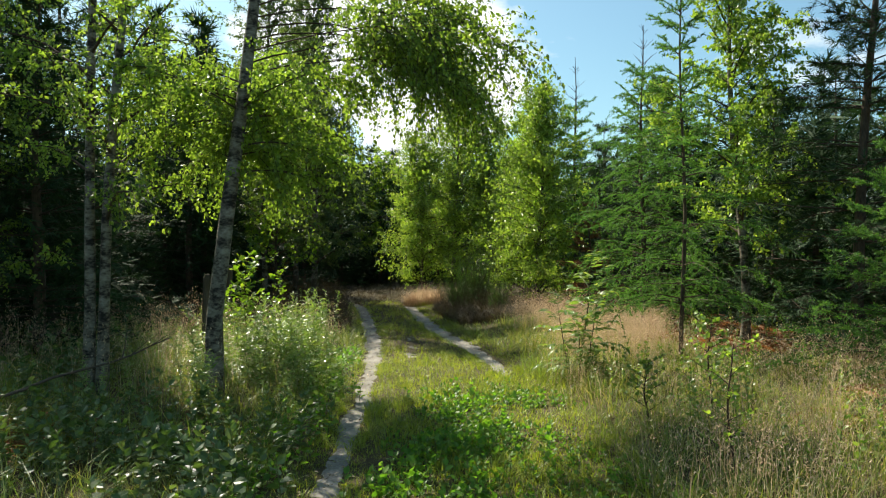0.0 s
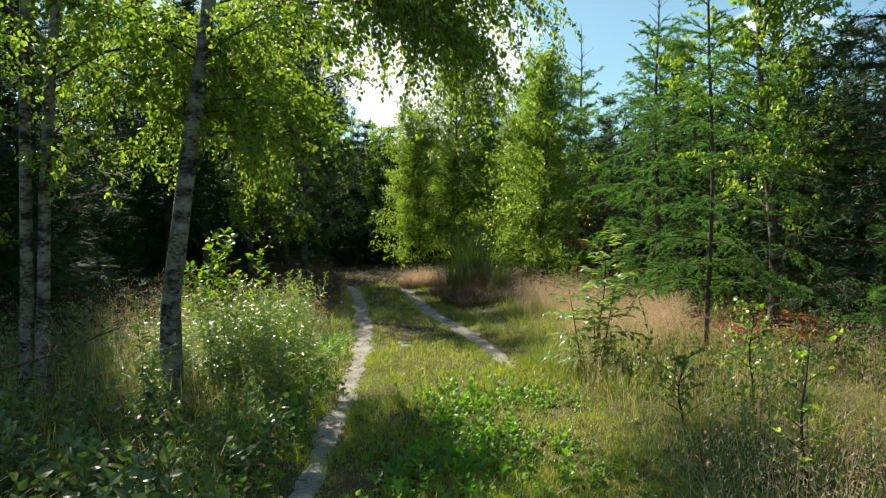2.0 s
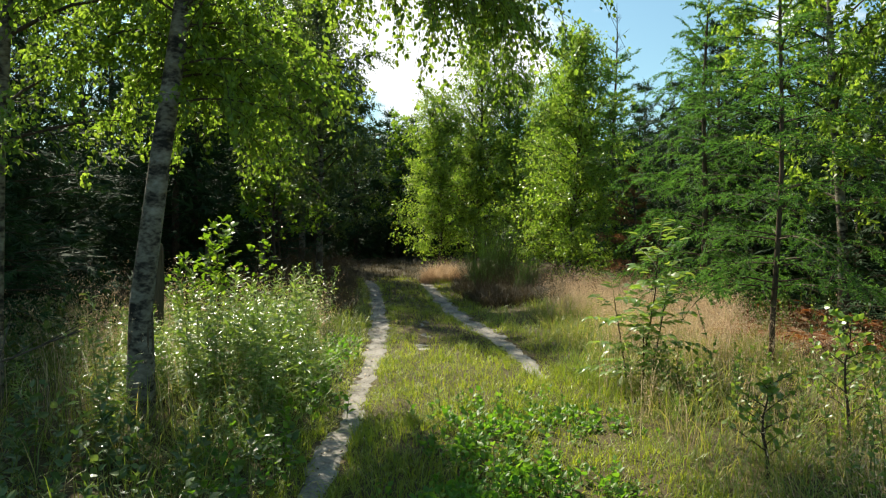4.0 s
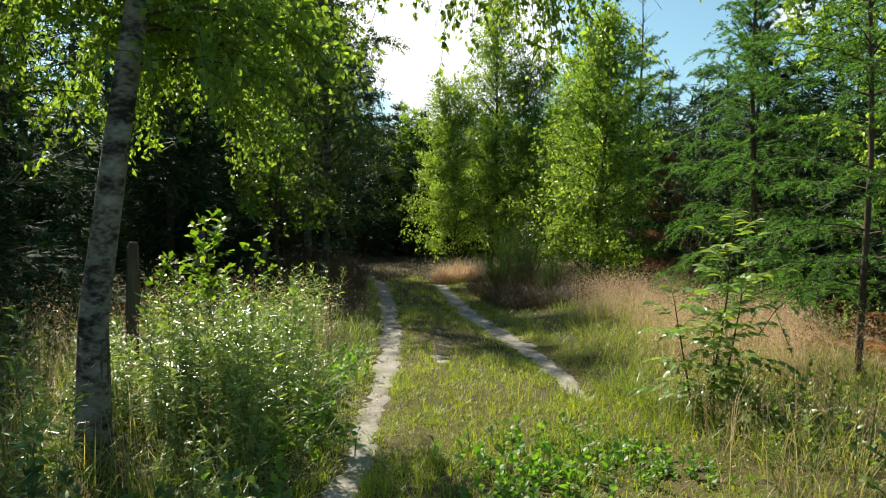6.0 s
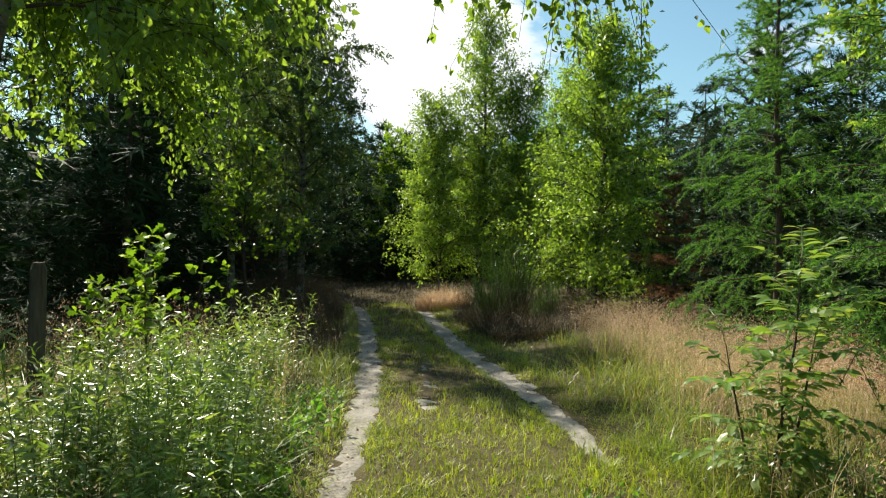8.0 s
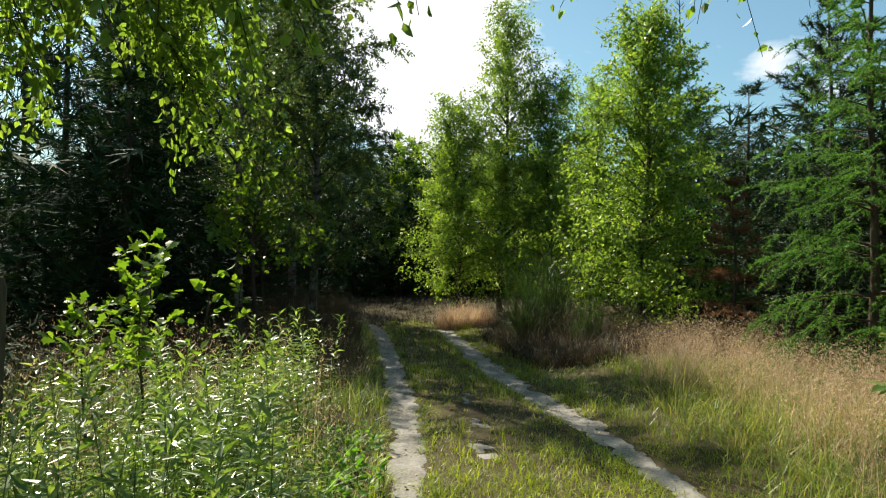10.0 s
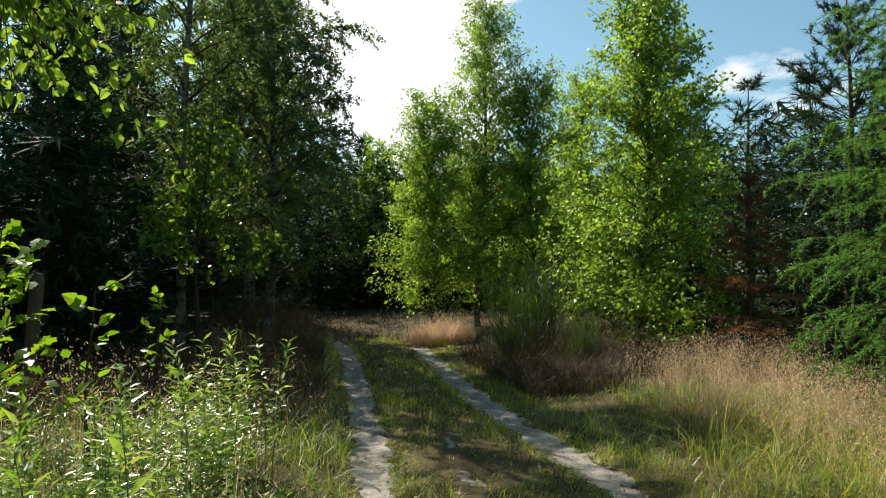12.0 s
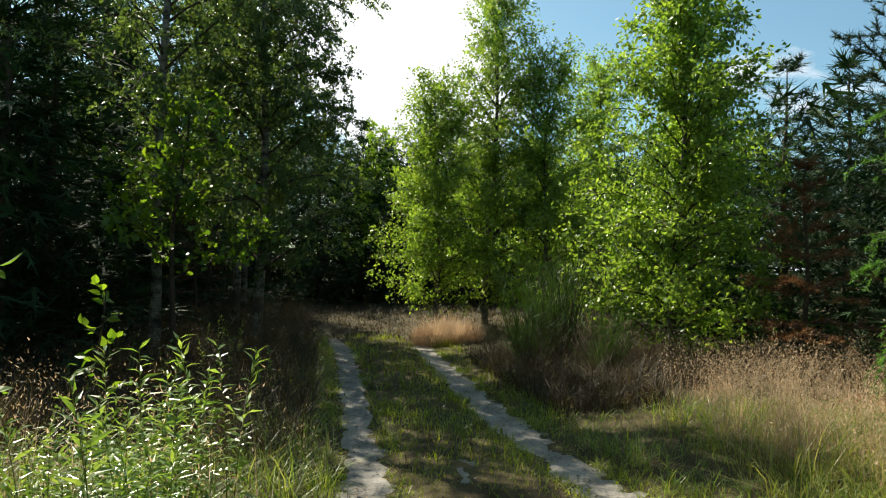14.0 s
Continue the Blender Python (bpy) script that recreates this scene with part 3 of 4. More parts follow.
conifer("pine_tree", (4.9, 16.6, 0), "open-topped dark pine at the clearing's edge", 5.4, 0.07, 0.06, 2.0, 15, 6, 0.1, 16, PINE_NEEDLE, DARK_BARK, 65, tilt=0.35, droop=-0.1, twig_hang=-0.4, needles=3, profile=0.7, group="dark conifers", twig_gap=0.1)
conifer("dead_spruce_tree", (3.1, 15.6, 0), "withered young spruce with rust-brown needles", 2.5, 0.035, 0.04, 1.1, 13, 5, 0.065, 11, DEAD_NEEDLE, DARK_BARK, 66, tilt=0.0, droop=0.15, needles=5, twig_gap=0.1)
conifer("dead_spruce_tree", (-4.3, 18.6, 0), "withered spruce with rust-brown needles in shade", 2.2, 0.03, 0.3, 0.9, 8, 5, 0.05, 5, DEAD_NEEDLE, DARK_BARK, 68, tilt=0.0, droop=0.15, needles=3, twig_gap=0.1)

conifer("spruce_tree", (-5.1, 9.3, 0), "dark spruce at the wood's near edge", 5.2, 0.08, 0.04, 1.8, 22, 6, 0.19, 5, SPRUCE_NEEDLE, DARK_BARK, 69, tilt=0.05, droop=0.1, needles=1, group="dark conifers", twig_len=0.42, twig_gap=0.1, shape=SPRAY, forward=1.2)
# the dark wood on both sides, beyond and behind
near_spruce = conifer("spruce_tree", (-6.6, 11.6, 0), "dark spruce crowded in the wood", 7.5, 0.1, 0.01, 2.0, 18, 5, 0.36, 3, SPRUCE_NEEDLE, DARK_BARK, 73, tilt=0.05, droop=0.1, needles=1,
                      twig_len=0.45, twig_gap=0.19, single=False, shape=SPRAY, forward=1.0, group="dark wood")
far_spruce = conifer("spruce_tree", (-6.3, 10.2, 0), "dark spruce crowded in the wood", 7.5, 0.1, 0.01, 2.0, 16, 5, 0.55, 2, SPRUCE_NEEDLE, DARK_BARK, 71, tilt=0.05, droop=0.1, needles=1,
                     twig_len=0.45, twig_gap=0.225, single=False, shape=SPRAY, forward=1.0, group="dark wood")
far_pine = conifer("pine_tree", (-7.5, 13.2, 0), "dark pine crowded in the wood", 7.5, 0.1, 0.03, 2.2, 13, 5, 0.3, 5, PINE_NEEDLE, DARK_BARK, 72, tilt=0.3, droop=-0.05, needles=1, twig_len=0.5, twig_hang=-0.2,
                   twig_gap=0.27, single=False, shape=SPRAY, forward=0.8, profile=0.6, group="dark wood")
WOOD = random.Random(5)
spots = []
for y in np.arange(8.5, 36, 2.3):
    edge = float(left_rut(y)) - 2.5 - (3.0 if y < 14.8 else 1.3 if y < 16.5 else 0.7 if y < 21 else 0)
    for k, h in enumerate((5.0, 5.6, 6.4) if y < 12.5 else (4.8, 6.0, 7.0) if y < 17 else (5.0, 7.0, 9.6) if y < 21 else (7.6, 9.0, 9.8)):
        spots.append((edge - k * 1.9 - WOOD.uniform(0, 0.8), y + WOOD.uniform(-0.8, 0.8), h))
for y in np.arange(12.5, 36, 2.2):
    edge = max(float(right_rut(y)) + 3.4, 5.9 - 0.14 * (y - 12))
    for k in range(3):
        spots.append((edge + k * 2.1 + WOOD.uniform(0, 0.9), y + WOOD.uniform(-0.8, 0.8), (1.9 + 0.15 * y + 0.9 * k) * WOOD.uniform(0.9, 1.1)))
for x, y, h in ((-4.6, 31.5, 6.8), (-3.4, 33.0, 6.2), (-1.6, 32.6, 5.4), (-6.0, 30.5, 7.2), (-0.4, 31.0, 5.6)):
    spots.append((x, y, h))
for x, y in ((7.5, 8.5), (7.2, 11), (9, 10), (8.4, 6.2), (9.5, 12.5), (-6.4, 5.6), (-8.3, 7.0), (-6.9, 2.6)):
    spots.append((x, y, 8.5 if x > 0 else 5.6))
for k in range(15):
    spots.append((-15 + k * 1.7 + WOOD.uniform(-0.5, 0.5), 37 + WOOD.uniform(0, 5), WOOD.uniform(6.2, 7.6)))
for k in range(6):
    spots.append((-14 + k * 5.5, -7 - WOOD.uniform(0, 4), WOOD.uniform(7, 9)))
spots = [p for p in spots if not (p[1] > 24 and p[1] < 36 and abs(p[0] - float(left_rut(p[1]))) > 7)]
for x, y, h in spots:
    src = near_spruce if y < 15 and x < 0 else WOOD.choice([far_spruce, far_spruce, far_pine])
    c = copy_thing(src, pose(x, y, 0, 0, 0, WOOD.uniform(0, 360)))
    c.scale = (h / 7.5 * 0.35 + 0.65,) * 2 + (h / 7.5,)


def thicket(name, label, material, count, place, size, seed):
    """Loose boughs: trees too far or too dim to tell apart, or filler against light."""
    rng = np.random.RandomState(seed)
    s = Soup()
    pos = place(rng, count)
    fwd = rng.normal(0, 1, (len(pos), 3)) * np.array([1, 1, 0.35])
    scatter(s, *SPRAY, pos, frames(fwd, rng.normal(0, 0.6, (len(pos), 3)) + np.array([0, 0, 1.0])), size * rng.uniform(0.6, 1.3, len(pos)))
    return tagged(new(name, s.data(name, material)), label, "woodland", kind="stuff")


def far_band(rng, n):
    a = rng.uniform(-0.9, 0.9, n)
    r = rng.uniform(42, 54, n)
    top = 8.0 + 1.6 * np.sin(a * 23) + 1.2 * np.sin(a * 57 + 1)
    return np.stack([np.sin(a) * r, 8 + np.cos(a) * r, top * rng.rand(n) ** 0.8], -1)


def left_wood(rng, n):
    y = rng.uniform(9, 40, n)
    x = left_rut(y) - np.where(y < 15, 4.6, 3.0) - 7 * rng.rand(n) ** 1.3
    return np.stack([x, y, 3.2 * rng.rand(n)], -1)


def right_wood(rng, n):
    y = rng.uniform(11, 40, n)
    x = np.maximum(right_rut(y) + 3.2, 5.6 - 0.14 * (y - 12)) + 7 * rng.rand(n) ** 1.3
    return np.stack([x, y, 4.2 * rng.rand(n)], -1)


def end_wood(rng, n):
    return np.stack([rng.uniform(-12, 5, n), rng.uniform(30, 39, n), 5.2 * rng.rand(n) ** 1.2], -1)


thicket("far_wood", "distant dark mixed wood closing the view", SPRUCE_NEEDLE, 13000, far_band, 1.5, 81)
# filler sprays without trunks, added to block light and sky in the wood
thicket("undergrowth", "filler sprays added to darken the inside of the spruce wood", SPRUCE_NEEDLE, 9000, left_wood, 0.6, 82)
thicket("undergrowth", "filler sprays added to darken the wood behind the birches", SPRUCE_NEEDLE, 14000, right_wood, 0.55, 83)
thicket("undergrowth", "filler sprays added to black out the track's end", SPRUCE_NEEDLE, 14000, end_wood, 0.7, 84)


# ---- grass ----
BLADE = ((0, 1), (0, -1), (0.4, 0.9), (0.4, -0.9), (0.75, 0.6), (0.75, -0.6), (1, 0))
BLADE_FACES = np.array([(0, 1, 3), (0, 3, 2), (2, 3, 5), (2, 5, 4), (4, 5, 6)])


PLAIN_BLADE = ((0, 1), (0, -1), (0.55, 0.8), (0.55, -0.8), (1, 0))
PLAIN_FACES = np.array([(0, 1, 3), (0, 3, 2), (2, 3, 4)])


def blades(soup, x, y, h, w, lean, rng, az=None, plain=False):
    """Grass blades that rise from the ground and bow over."""
    n = len(x)
    z0 = ground_z(x, y) - 0.02
    az = rng.uniform(0, 2 * math.pi, n) if az is None else az
    side = az + math.pi / 2 + rng.normal(0, 0.5, n)
    lx, ly = np.cos(az) * lean * h, np.sin(az) * lean * h
    sx, sy = np.cos(side) * w / 2, np.sin(side) * w / 2
    outline, faces = (PLAIN_BLADE, PLAIN_FACES) if plain else (BLADE, BLADE_FACES)
    v = np.zeros((n, len(outline), 3))
    for k, (f, wd) in enumerate(outline):
        v[:, k, 0] = x + lx * f * f + sx * wd
        v[:, k, 1] = y + ly * f * f + sy * wd
        v[:, k, 2] = z0 + h * (f - np.minimum(0.42 * lean, 0.45) * f * f)
    soup.add(v.reshape(-1, 3), (faces[None] + (np.arange(n) * len(outline))[:, None, None]).reshape(-1, 3))


def sow(count, x0, x1, y0, y1, keep, seed, tuft=0):
    """Places on the ground, even or gathered in tufts; also each one's way of leaning and vigour."""
    rng = np.random.RandomState(seed)
    x, y = rng.uniform(x0, x1, count), rng.uniform(y0, y1, count)
    az, vigour = rng.uniform(0, 2 * math.pi, count), np.ones(count)
    if tuft:
        heads = max(1, count // tuft)
        own = rng.randint(0, heads, count)
        loose = rng.rand(count) < 0.25
        hx, hy, hv = rng.uniform(x0, x1, heads), rng.uniform(y0, y1, heads), rng.uniform(0.6, 1.3, heads)
        r = 0.09 * np.sqrt(rng.rand(count))
        x, y = np.where(loose, x, hx[own] + np.cos(az) * r), np.where(loose, y, hy[own] + np.sin(az) * r)
        vigour = np.where(loose, 0.9, hv[own])
        az = az + rng.normal(0, 0.7, count)
    k = keep(x, y, rng)
    return x[k], y[k], rng, az[k], vigour[k]


def clumps(x, y, scale, seed):
    """Smooth uneven 0..1 field, for patches."""
    a = np.sin(x * scale + seed) * np.cos(y * scale * 1.1 + seed * 2) + np.sin(x * scale * 2.3 + y * scale * 1.7 + seed) * 0.6 + np.cos(y * scale * 2.9 - x * scale * 1.3) * 0.5
    return np.clip(a * 0.3 + 0.5, 0, 1)


def off_ruts(x, y, gap=0.19):
    bare = np.abs(x - np.interp(y, [9, 12, 15], [-0.36, -0.52, -0.72])) < 0.13 * clumps(x, y, 9.0, 2) * ((y > 10.4) & (y < 12.9))
    gap = gap * (0.55 + 0.75 * clumps(x, y, 5.0, 4)) * np.interp(y, [5, 9, 12], [0.5, 0.68, 0.95])
    return ~bare & (np.abs(x - left_rut(y)) > gap) & ((np.abs(x - right_rut(y)) > gap) | (y < 10.1))


def meadow(name, label, material, count, box, keep, height, width, lean, seed, tuft=0):
    x, y, rng, az, vigour = sow(count, *box, keep, seed, tuft)
    s = Soup()
    h = height(x, y) * rng.uniform(0.45, 1.15, len(x)) * vigour
    blades(s, x, y, h, width * rng.uniform(0.6, 1.3, len(x)), lean * rng.uniform(0.3, 1.5, len(x)), rng, az, material is LAWN)
    return tagged(new(name, s.data(name, material)), label, "grass", kind="stuff")


meadow("grass", "short bright green grass along the track", LAWN, 160000, (-1.4, 2.2, 0.5, 16),
       lambda x, y, r: off_ruts(x, y, 0.2) & (x > left_rut(y) - 0.25) & (x < np.maximum(right_rut(y) + 0.5, 1.3 * (y < 9.5))) & (r.rand(len(x)) < np.interp(y, [9, 11.5], [1.0, 0.3]) * (0.4 + 0.8 * clumps(x, y, 2.0, 1))),
       lambda x, y: 0.06 + 0.12 * clumps(x, y, 1.7, 3), 0.006, 0.75, 101, 14)
meadow("grass", "sparse grass between the far wheel ruts", LAWN, 24000, (-6, 1.2, 14, 21.5),
       lambda x, y, r: off_ruts(x, y, 0.2) & (x > left_rut(y) - 0.5) & (x < right_rut(y) + 0.6) & (r.rand(len(x)) < 0.35 + 0.65 * clumps(x, y, 1.6, 2)),
       lambda x, y: 0.08 + 0.12 * clumps(x, y, 1.7, 3), 0.009, 0.7, 102, 12)
meadow("grass", "mixed grass behind the start of the walk", OLIVE, 16000, (-8, 8, -6, 1.6),
       lambda x, y, r: (np.abs(x - left_rut(y)) > 0.2) & (r.rand(len(x)) < 0.4 + 0.6 * clumps(x, y, 1.2, 26)),
       lambda x, y: 0.12 + 0.18 * clumps(x, y, 1.3, 27), 0.016, 1.0, 114, 16)
# dark cover laid over sunlit soil in place of the wood's shade
meadow("grass", "low growth coloured dark for shade where the track enters the wood", SHADED_HEATH, 26000, (-11, 5, 20.8, 33),
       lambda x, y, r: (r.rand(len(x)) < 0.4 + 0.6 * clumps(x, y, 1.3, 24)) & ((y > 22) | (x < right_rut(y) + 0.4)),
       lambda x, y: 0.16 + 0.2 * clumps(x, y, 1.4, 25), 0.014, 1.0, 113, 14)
# brown withered blades; the darker tone also stands in for shade on the track
meadow("grass", "withered grass trodden between the ruts, coloured darker as if shaded", SHADED_HEATH, 44000, (-6, 1.2, 10.2, 28),
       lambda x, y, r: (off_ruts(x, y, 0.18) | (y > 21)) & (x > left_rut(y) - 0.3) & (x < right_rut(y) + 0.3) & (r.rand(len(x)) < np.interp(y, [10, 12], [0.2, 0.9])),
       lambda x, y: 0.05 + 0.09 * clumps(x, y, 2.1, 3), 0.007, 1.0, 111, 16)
meadow("grass", "tall green grass on the verges", MEADOW, 105000, (-2.6, 3.5, 0.5, 24),
       lambda x, y, r: ((x < left_rut(y) - 0.2) & (x > left_rut(y) - 1.0) | (x > np.maximum(right_rut(y) + 0.25, 1.05 * (y < 9))) & (x < right_rut(y) + np.where(y > 14.2, 0.5, np.where(y > 9, 3.2, 1.3)))) & (r.rand(len(x)) < 0.3 + 0.7 * clumps(x, y, 1.5, 5)),
       lambda x, y: 0.14 + 0.24 * clumps(x, y, 1.2, 6), 0.006, 0.95, 103, 18)
meadow("grass", "mixed olive and straw-coloured tall grass", OLIVE, 64000, (1.1, 7.5, 1.5, 14),
       lambda x, y, r: (x > right_rut(y) + 0.5) & ((x < 3.3) | (y < 9)) & (r.rand(len(x)) < 0.35 + 0.65 * clumps(x, y, 1.1, 8)),
       lambda x, y: 0.22 + 0.3 * clumps(x, y, 1.3, 9), 0.006, 1.0, 104, 22)
meadow("grass", "tall dim grass beside the birches", MEADOW, 34000, (-6.5, -0.9, 1.5, 12),
       lambda x, y, r: (x < left_rut(y) - 0.4) & (r.rand(len(x)) < (0.25 + 0.75 * clumps(x, y, 1.2, 12)) * np.where((y < 8.2) & (x < -1.5), 0.45, 1.0)),
       lambda x, y: 0.3 + 0.3 * clumps(x, y, 1.0, 13), 0.006, 0.9, 105, 16)
meadow("grass", "brown and straw-coloured stalks under the birches", OLIVE, 16000, (-6.5, -1.2, 1.5, 9.5),
       lambda x, y, r: (x < left_rut(y) - 0.5) & (r.rand(len(x)) < 0.3 + 0.7 * clumps(x, y, 1.4, 22)),
       lambda x, y: 0.3 + 0.26 * clumps(x, y, 1.0, 13), 0.005, 0.9, 112, 18)
meadow("grass", "withered brown grass and heath at the wood's edge", SHADED_HEATH, 34000, (-7, -1.4, 12.5, 26),
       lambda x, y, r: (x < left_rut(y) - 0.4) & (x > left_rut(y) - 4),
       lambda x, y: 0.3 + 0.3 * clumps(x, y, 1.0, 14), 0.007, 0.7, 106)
meadow("grass", "dense tan flowering grass", STRAW, 20000, (0.2, 6.5, 9, 18),
       lambda x, y, r: (x > np.maximum(1.45, right_rut(y) + 1.1) + 0.2 * np.sin(y * 2.3)) & (x < 3.3 + 0.3 * np.sin(y * 1.7)) & (y < 15.4 + 0.4 * np.sin(x * 3)) & (r.rand(len(x)) < clumps(x, y, 0.9, 15) + 0.3),
       lambda x, y: 0.22 + 0.26 * clumps(x, y, 1.6, 16), 0.004, 1.0, 107, 26)
meadow("grass", "tuft of pale dry grass beside the wheel rut", STRAW, 9000, (-1.3, 0.4, 19.8, 21.2),
       lambda x, y, r: ((x + 0.55) / 0.62) ** 2 + ((y - 20.5) / 0.6) ** 2 < 1,
       lambda x, y: 0.55 - 0.3 * ((x + 0.55) ** 2), 0.007, 0.7, 108, 30)
meadow("grass", "grass blades leaning over the rut edges", LAWN, 150000, (-3.2, 1.4, 3.5, 20),
       lambda x, y, r: (np.abs(np.abs(x - left_rut(y)) - np.interp(y, [5, 9, 12], [0.1, 0.13, 0.18])) < 0.06) | ((np.abs(np.abs(x - right_rut(y)) - 0.19) < 0.06) & (y > 9.3)),
       lambda x, y: 0.04 + 0.12 * clumps(x, y, 3.1, 7) ** 1.5, 0.006, 1.2, 109)
# withered stalks whose colour carries the shade around the bush
meadow("grass", "withered undergrowth around the broom bush, coloured darker as if shaded", SHADED_HEATH, 16000, (-0.4, 4.2, 14.3, 18.5),
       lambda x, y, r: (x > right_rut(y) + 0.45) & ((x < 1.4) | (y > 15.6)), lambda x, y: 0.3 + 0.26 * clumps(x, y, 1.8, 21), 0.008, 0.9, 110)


# ---- small growth ----
def stalk(height, rng, bend=0.12):
    az = rng.uniform(0, 6.28)
    f = np.linspace(0, 1, 6)
    return np.stack([math.cos(az) * bend * height * f ** 2, math.sin(az) * bend * height * f ** 2, height * f], -1)


def herb(at, label, category, stems, height, leaf_len, per_stem, shape, material, seed, group, spread=0.12, lift=0.35, name="herb"):
    """A clump of upright stems with leaves all the way up."""
    rng = np.random.RandomState(seed)
    root = thing(name, at, label, category, group)
    leaves = Soup()
    for k in range(stems):
        h = height * rng.uniform(0.55, 1.1)
        pts = stalk(h, rng) + np.array([rng.normal(0, spread), rng.normal(0, spread), -0.03])
        s = Soup()
        tube(s, pts, np.linspace(0.0038, 0.0015, 6), 3)
        part("stem", s, GREEN_STEM, root)
        t = np.linspace(0.22, 1, per_stem)
        p, d = along(pts, t)
        az = np.arange(per_stem) * 2.4 + rng.normal(0, 0.3, per_stem)
        fwd = np.stack([np.cos(az), np.sin(az), lift + 1.1 * (t - 0.4)], -1)
        scatter(leaves, *shape, p, frames(fwd + rng.normal(0, 0.3, (per_stem, 3)), np.array([0, 0, 1.0]) + rng.normal(0, 0.55, (per_stem, 3))), leaf_len * (1.1 - 0.45 * t) * rng.uniform(0.7, 1.2, per_stem))
    part("foliage", leaves, material, root)
    return root


def plant_out(sources, spots, rng, low=0.8, high=1.15):
    for x, y in spots:
        src = rng.choice(sources)
        c = copy_thing(src, pose(x, y, float(ground_z(x, y)), 0, 0, rng.uniform(0, 360)))
        k = rng.uniform(low, high)
        c.scale = (k, k, k)


PLANT = random.Random(17)
herbs = [herb((-1.9 - 0.3 * k, 8.0 + 0.5 * k, 0.05), "upright wild herb with narrow glossy green leaves", "herb", 3, 0.9, 0.12, 42, LANCE_BED, HERB_LEAF, 200 + k, "herb bed", 0.13, 0.05) for k in range(5)]
spots = []
while len(spots) < 195:
    y = PLANT.uniform(6.4, 11.6)
    x = float(left_rut(y)) - 0.45 - 0.35 * (y > 9.3) - 2.2 * PLANT.random() ** 1.1
    if (x + 2.2) ** 2 + (y - 6.95) ** 2 > 0.2 and (y > 7.2 or PLANT.random() < 0.35) and (x > -2.45 or PLANT.random() < 0.2):
        spots.append((x, y))
plant_out(herbs, [p for p in spots if p[0] > -2.15], PLANT, 0.55, 1.0)
plant_out(herbs, [p for p in spots if p[0] <= -2.15], PLANT, 0.4, 0.75)

weeds = [herb((2.2 + 0.4 * k, 6.5 + 0.4 * k, 0.05), "leafy weed with small oval leaves in grass", "weed", 3, 0.55, 0.046, 20, OVAL_FINE, ROWAN_LEAF, 220 + k, "weeds in the grass", 0.1, name="weed") for k in range(3)]
plant_out(weeds, [(PLANT.uniform(1.5, 4.2), PLANT.uniform(4.2, 8.8)) for _ in range(34)], PLANT, 0.7, 1.3)
plant_out(weeds, [(PLANT.uniform(3.2, 5.2), PLANT.uniform(9.5, 13)) for _ in range(24)], PLANT, 0.6, 1.2)
plant_out(weeds, [(PLANT.uniform(-4.6, -2.2), PLANT.uniform(11.5, 17)) for _ in range(24)], PLANT, 0.6, 1.1)

brambles = [herb((-1.9 - 0.4 * k, 4.9 + 0.3 * k, 0.05), "low bramble with broad pale-backed leaves", "bramble", 6, 0.42, 0.085, 12, OVAL_FINE, BRAMBLE_LEAF, 240 + k, "brambles under the birches", 0.16, 0.2, name="bramble") for k in range(3)]
plant_out(brambles, [(PLANT.uniform(-3.6, -1.15), PLANT.uniform(3.4, 6.3)) for _ in range(44)], PLANT, 0.7, 1.2)
plant_out(brambles, [(PLANT.uniform(-6.0, -3.6), PLANT.uniform(6.0, 10.5)) for _ in range(40)], PLANT, 0.8, 1.5)

clovers = [herb((0.1 + 0.2 * k, 5.6 + 0.3 * k, 0), "low broad-leaved plant in short grass", "herb", 9, 0.15, 0.062, 6, OVAL_FINE, CLOVER, 260 + k, "broad-leaved plants on the track", 0.11, 0.3) for k in range(3)]
plant_out(clovers, [(PLANT.gauss(0.15, 0.3), PLANT.gauss(6.0, 1.0)) for _ in range(52)], PLANT, 0.7, 1.4)
plant_out(clovers, [(PLANT.uniform(0.5, 1.3), PLANT.uniform(4.0, 8.5)) for _ in range(24)], PLANT, 0.6, 1.2)
plant_out(clovers, [(float(left_rut(y)) - PLANT.uniform(0.34, 0.55), y) for y in np.arange(4.0, 11, 0.22)], PLANT, 0.8, 1.4)


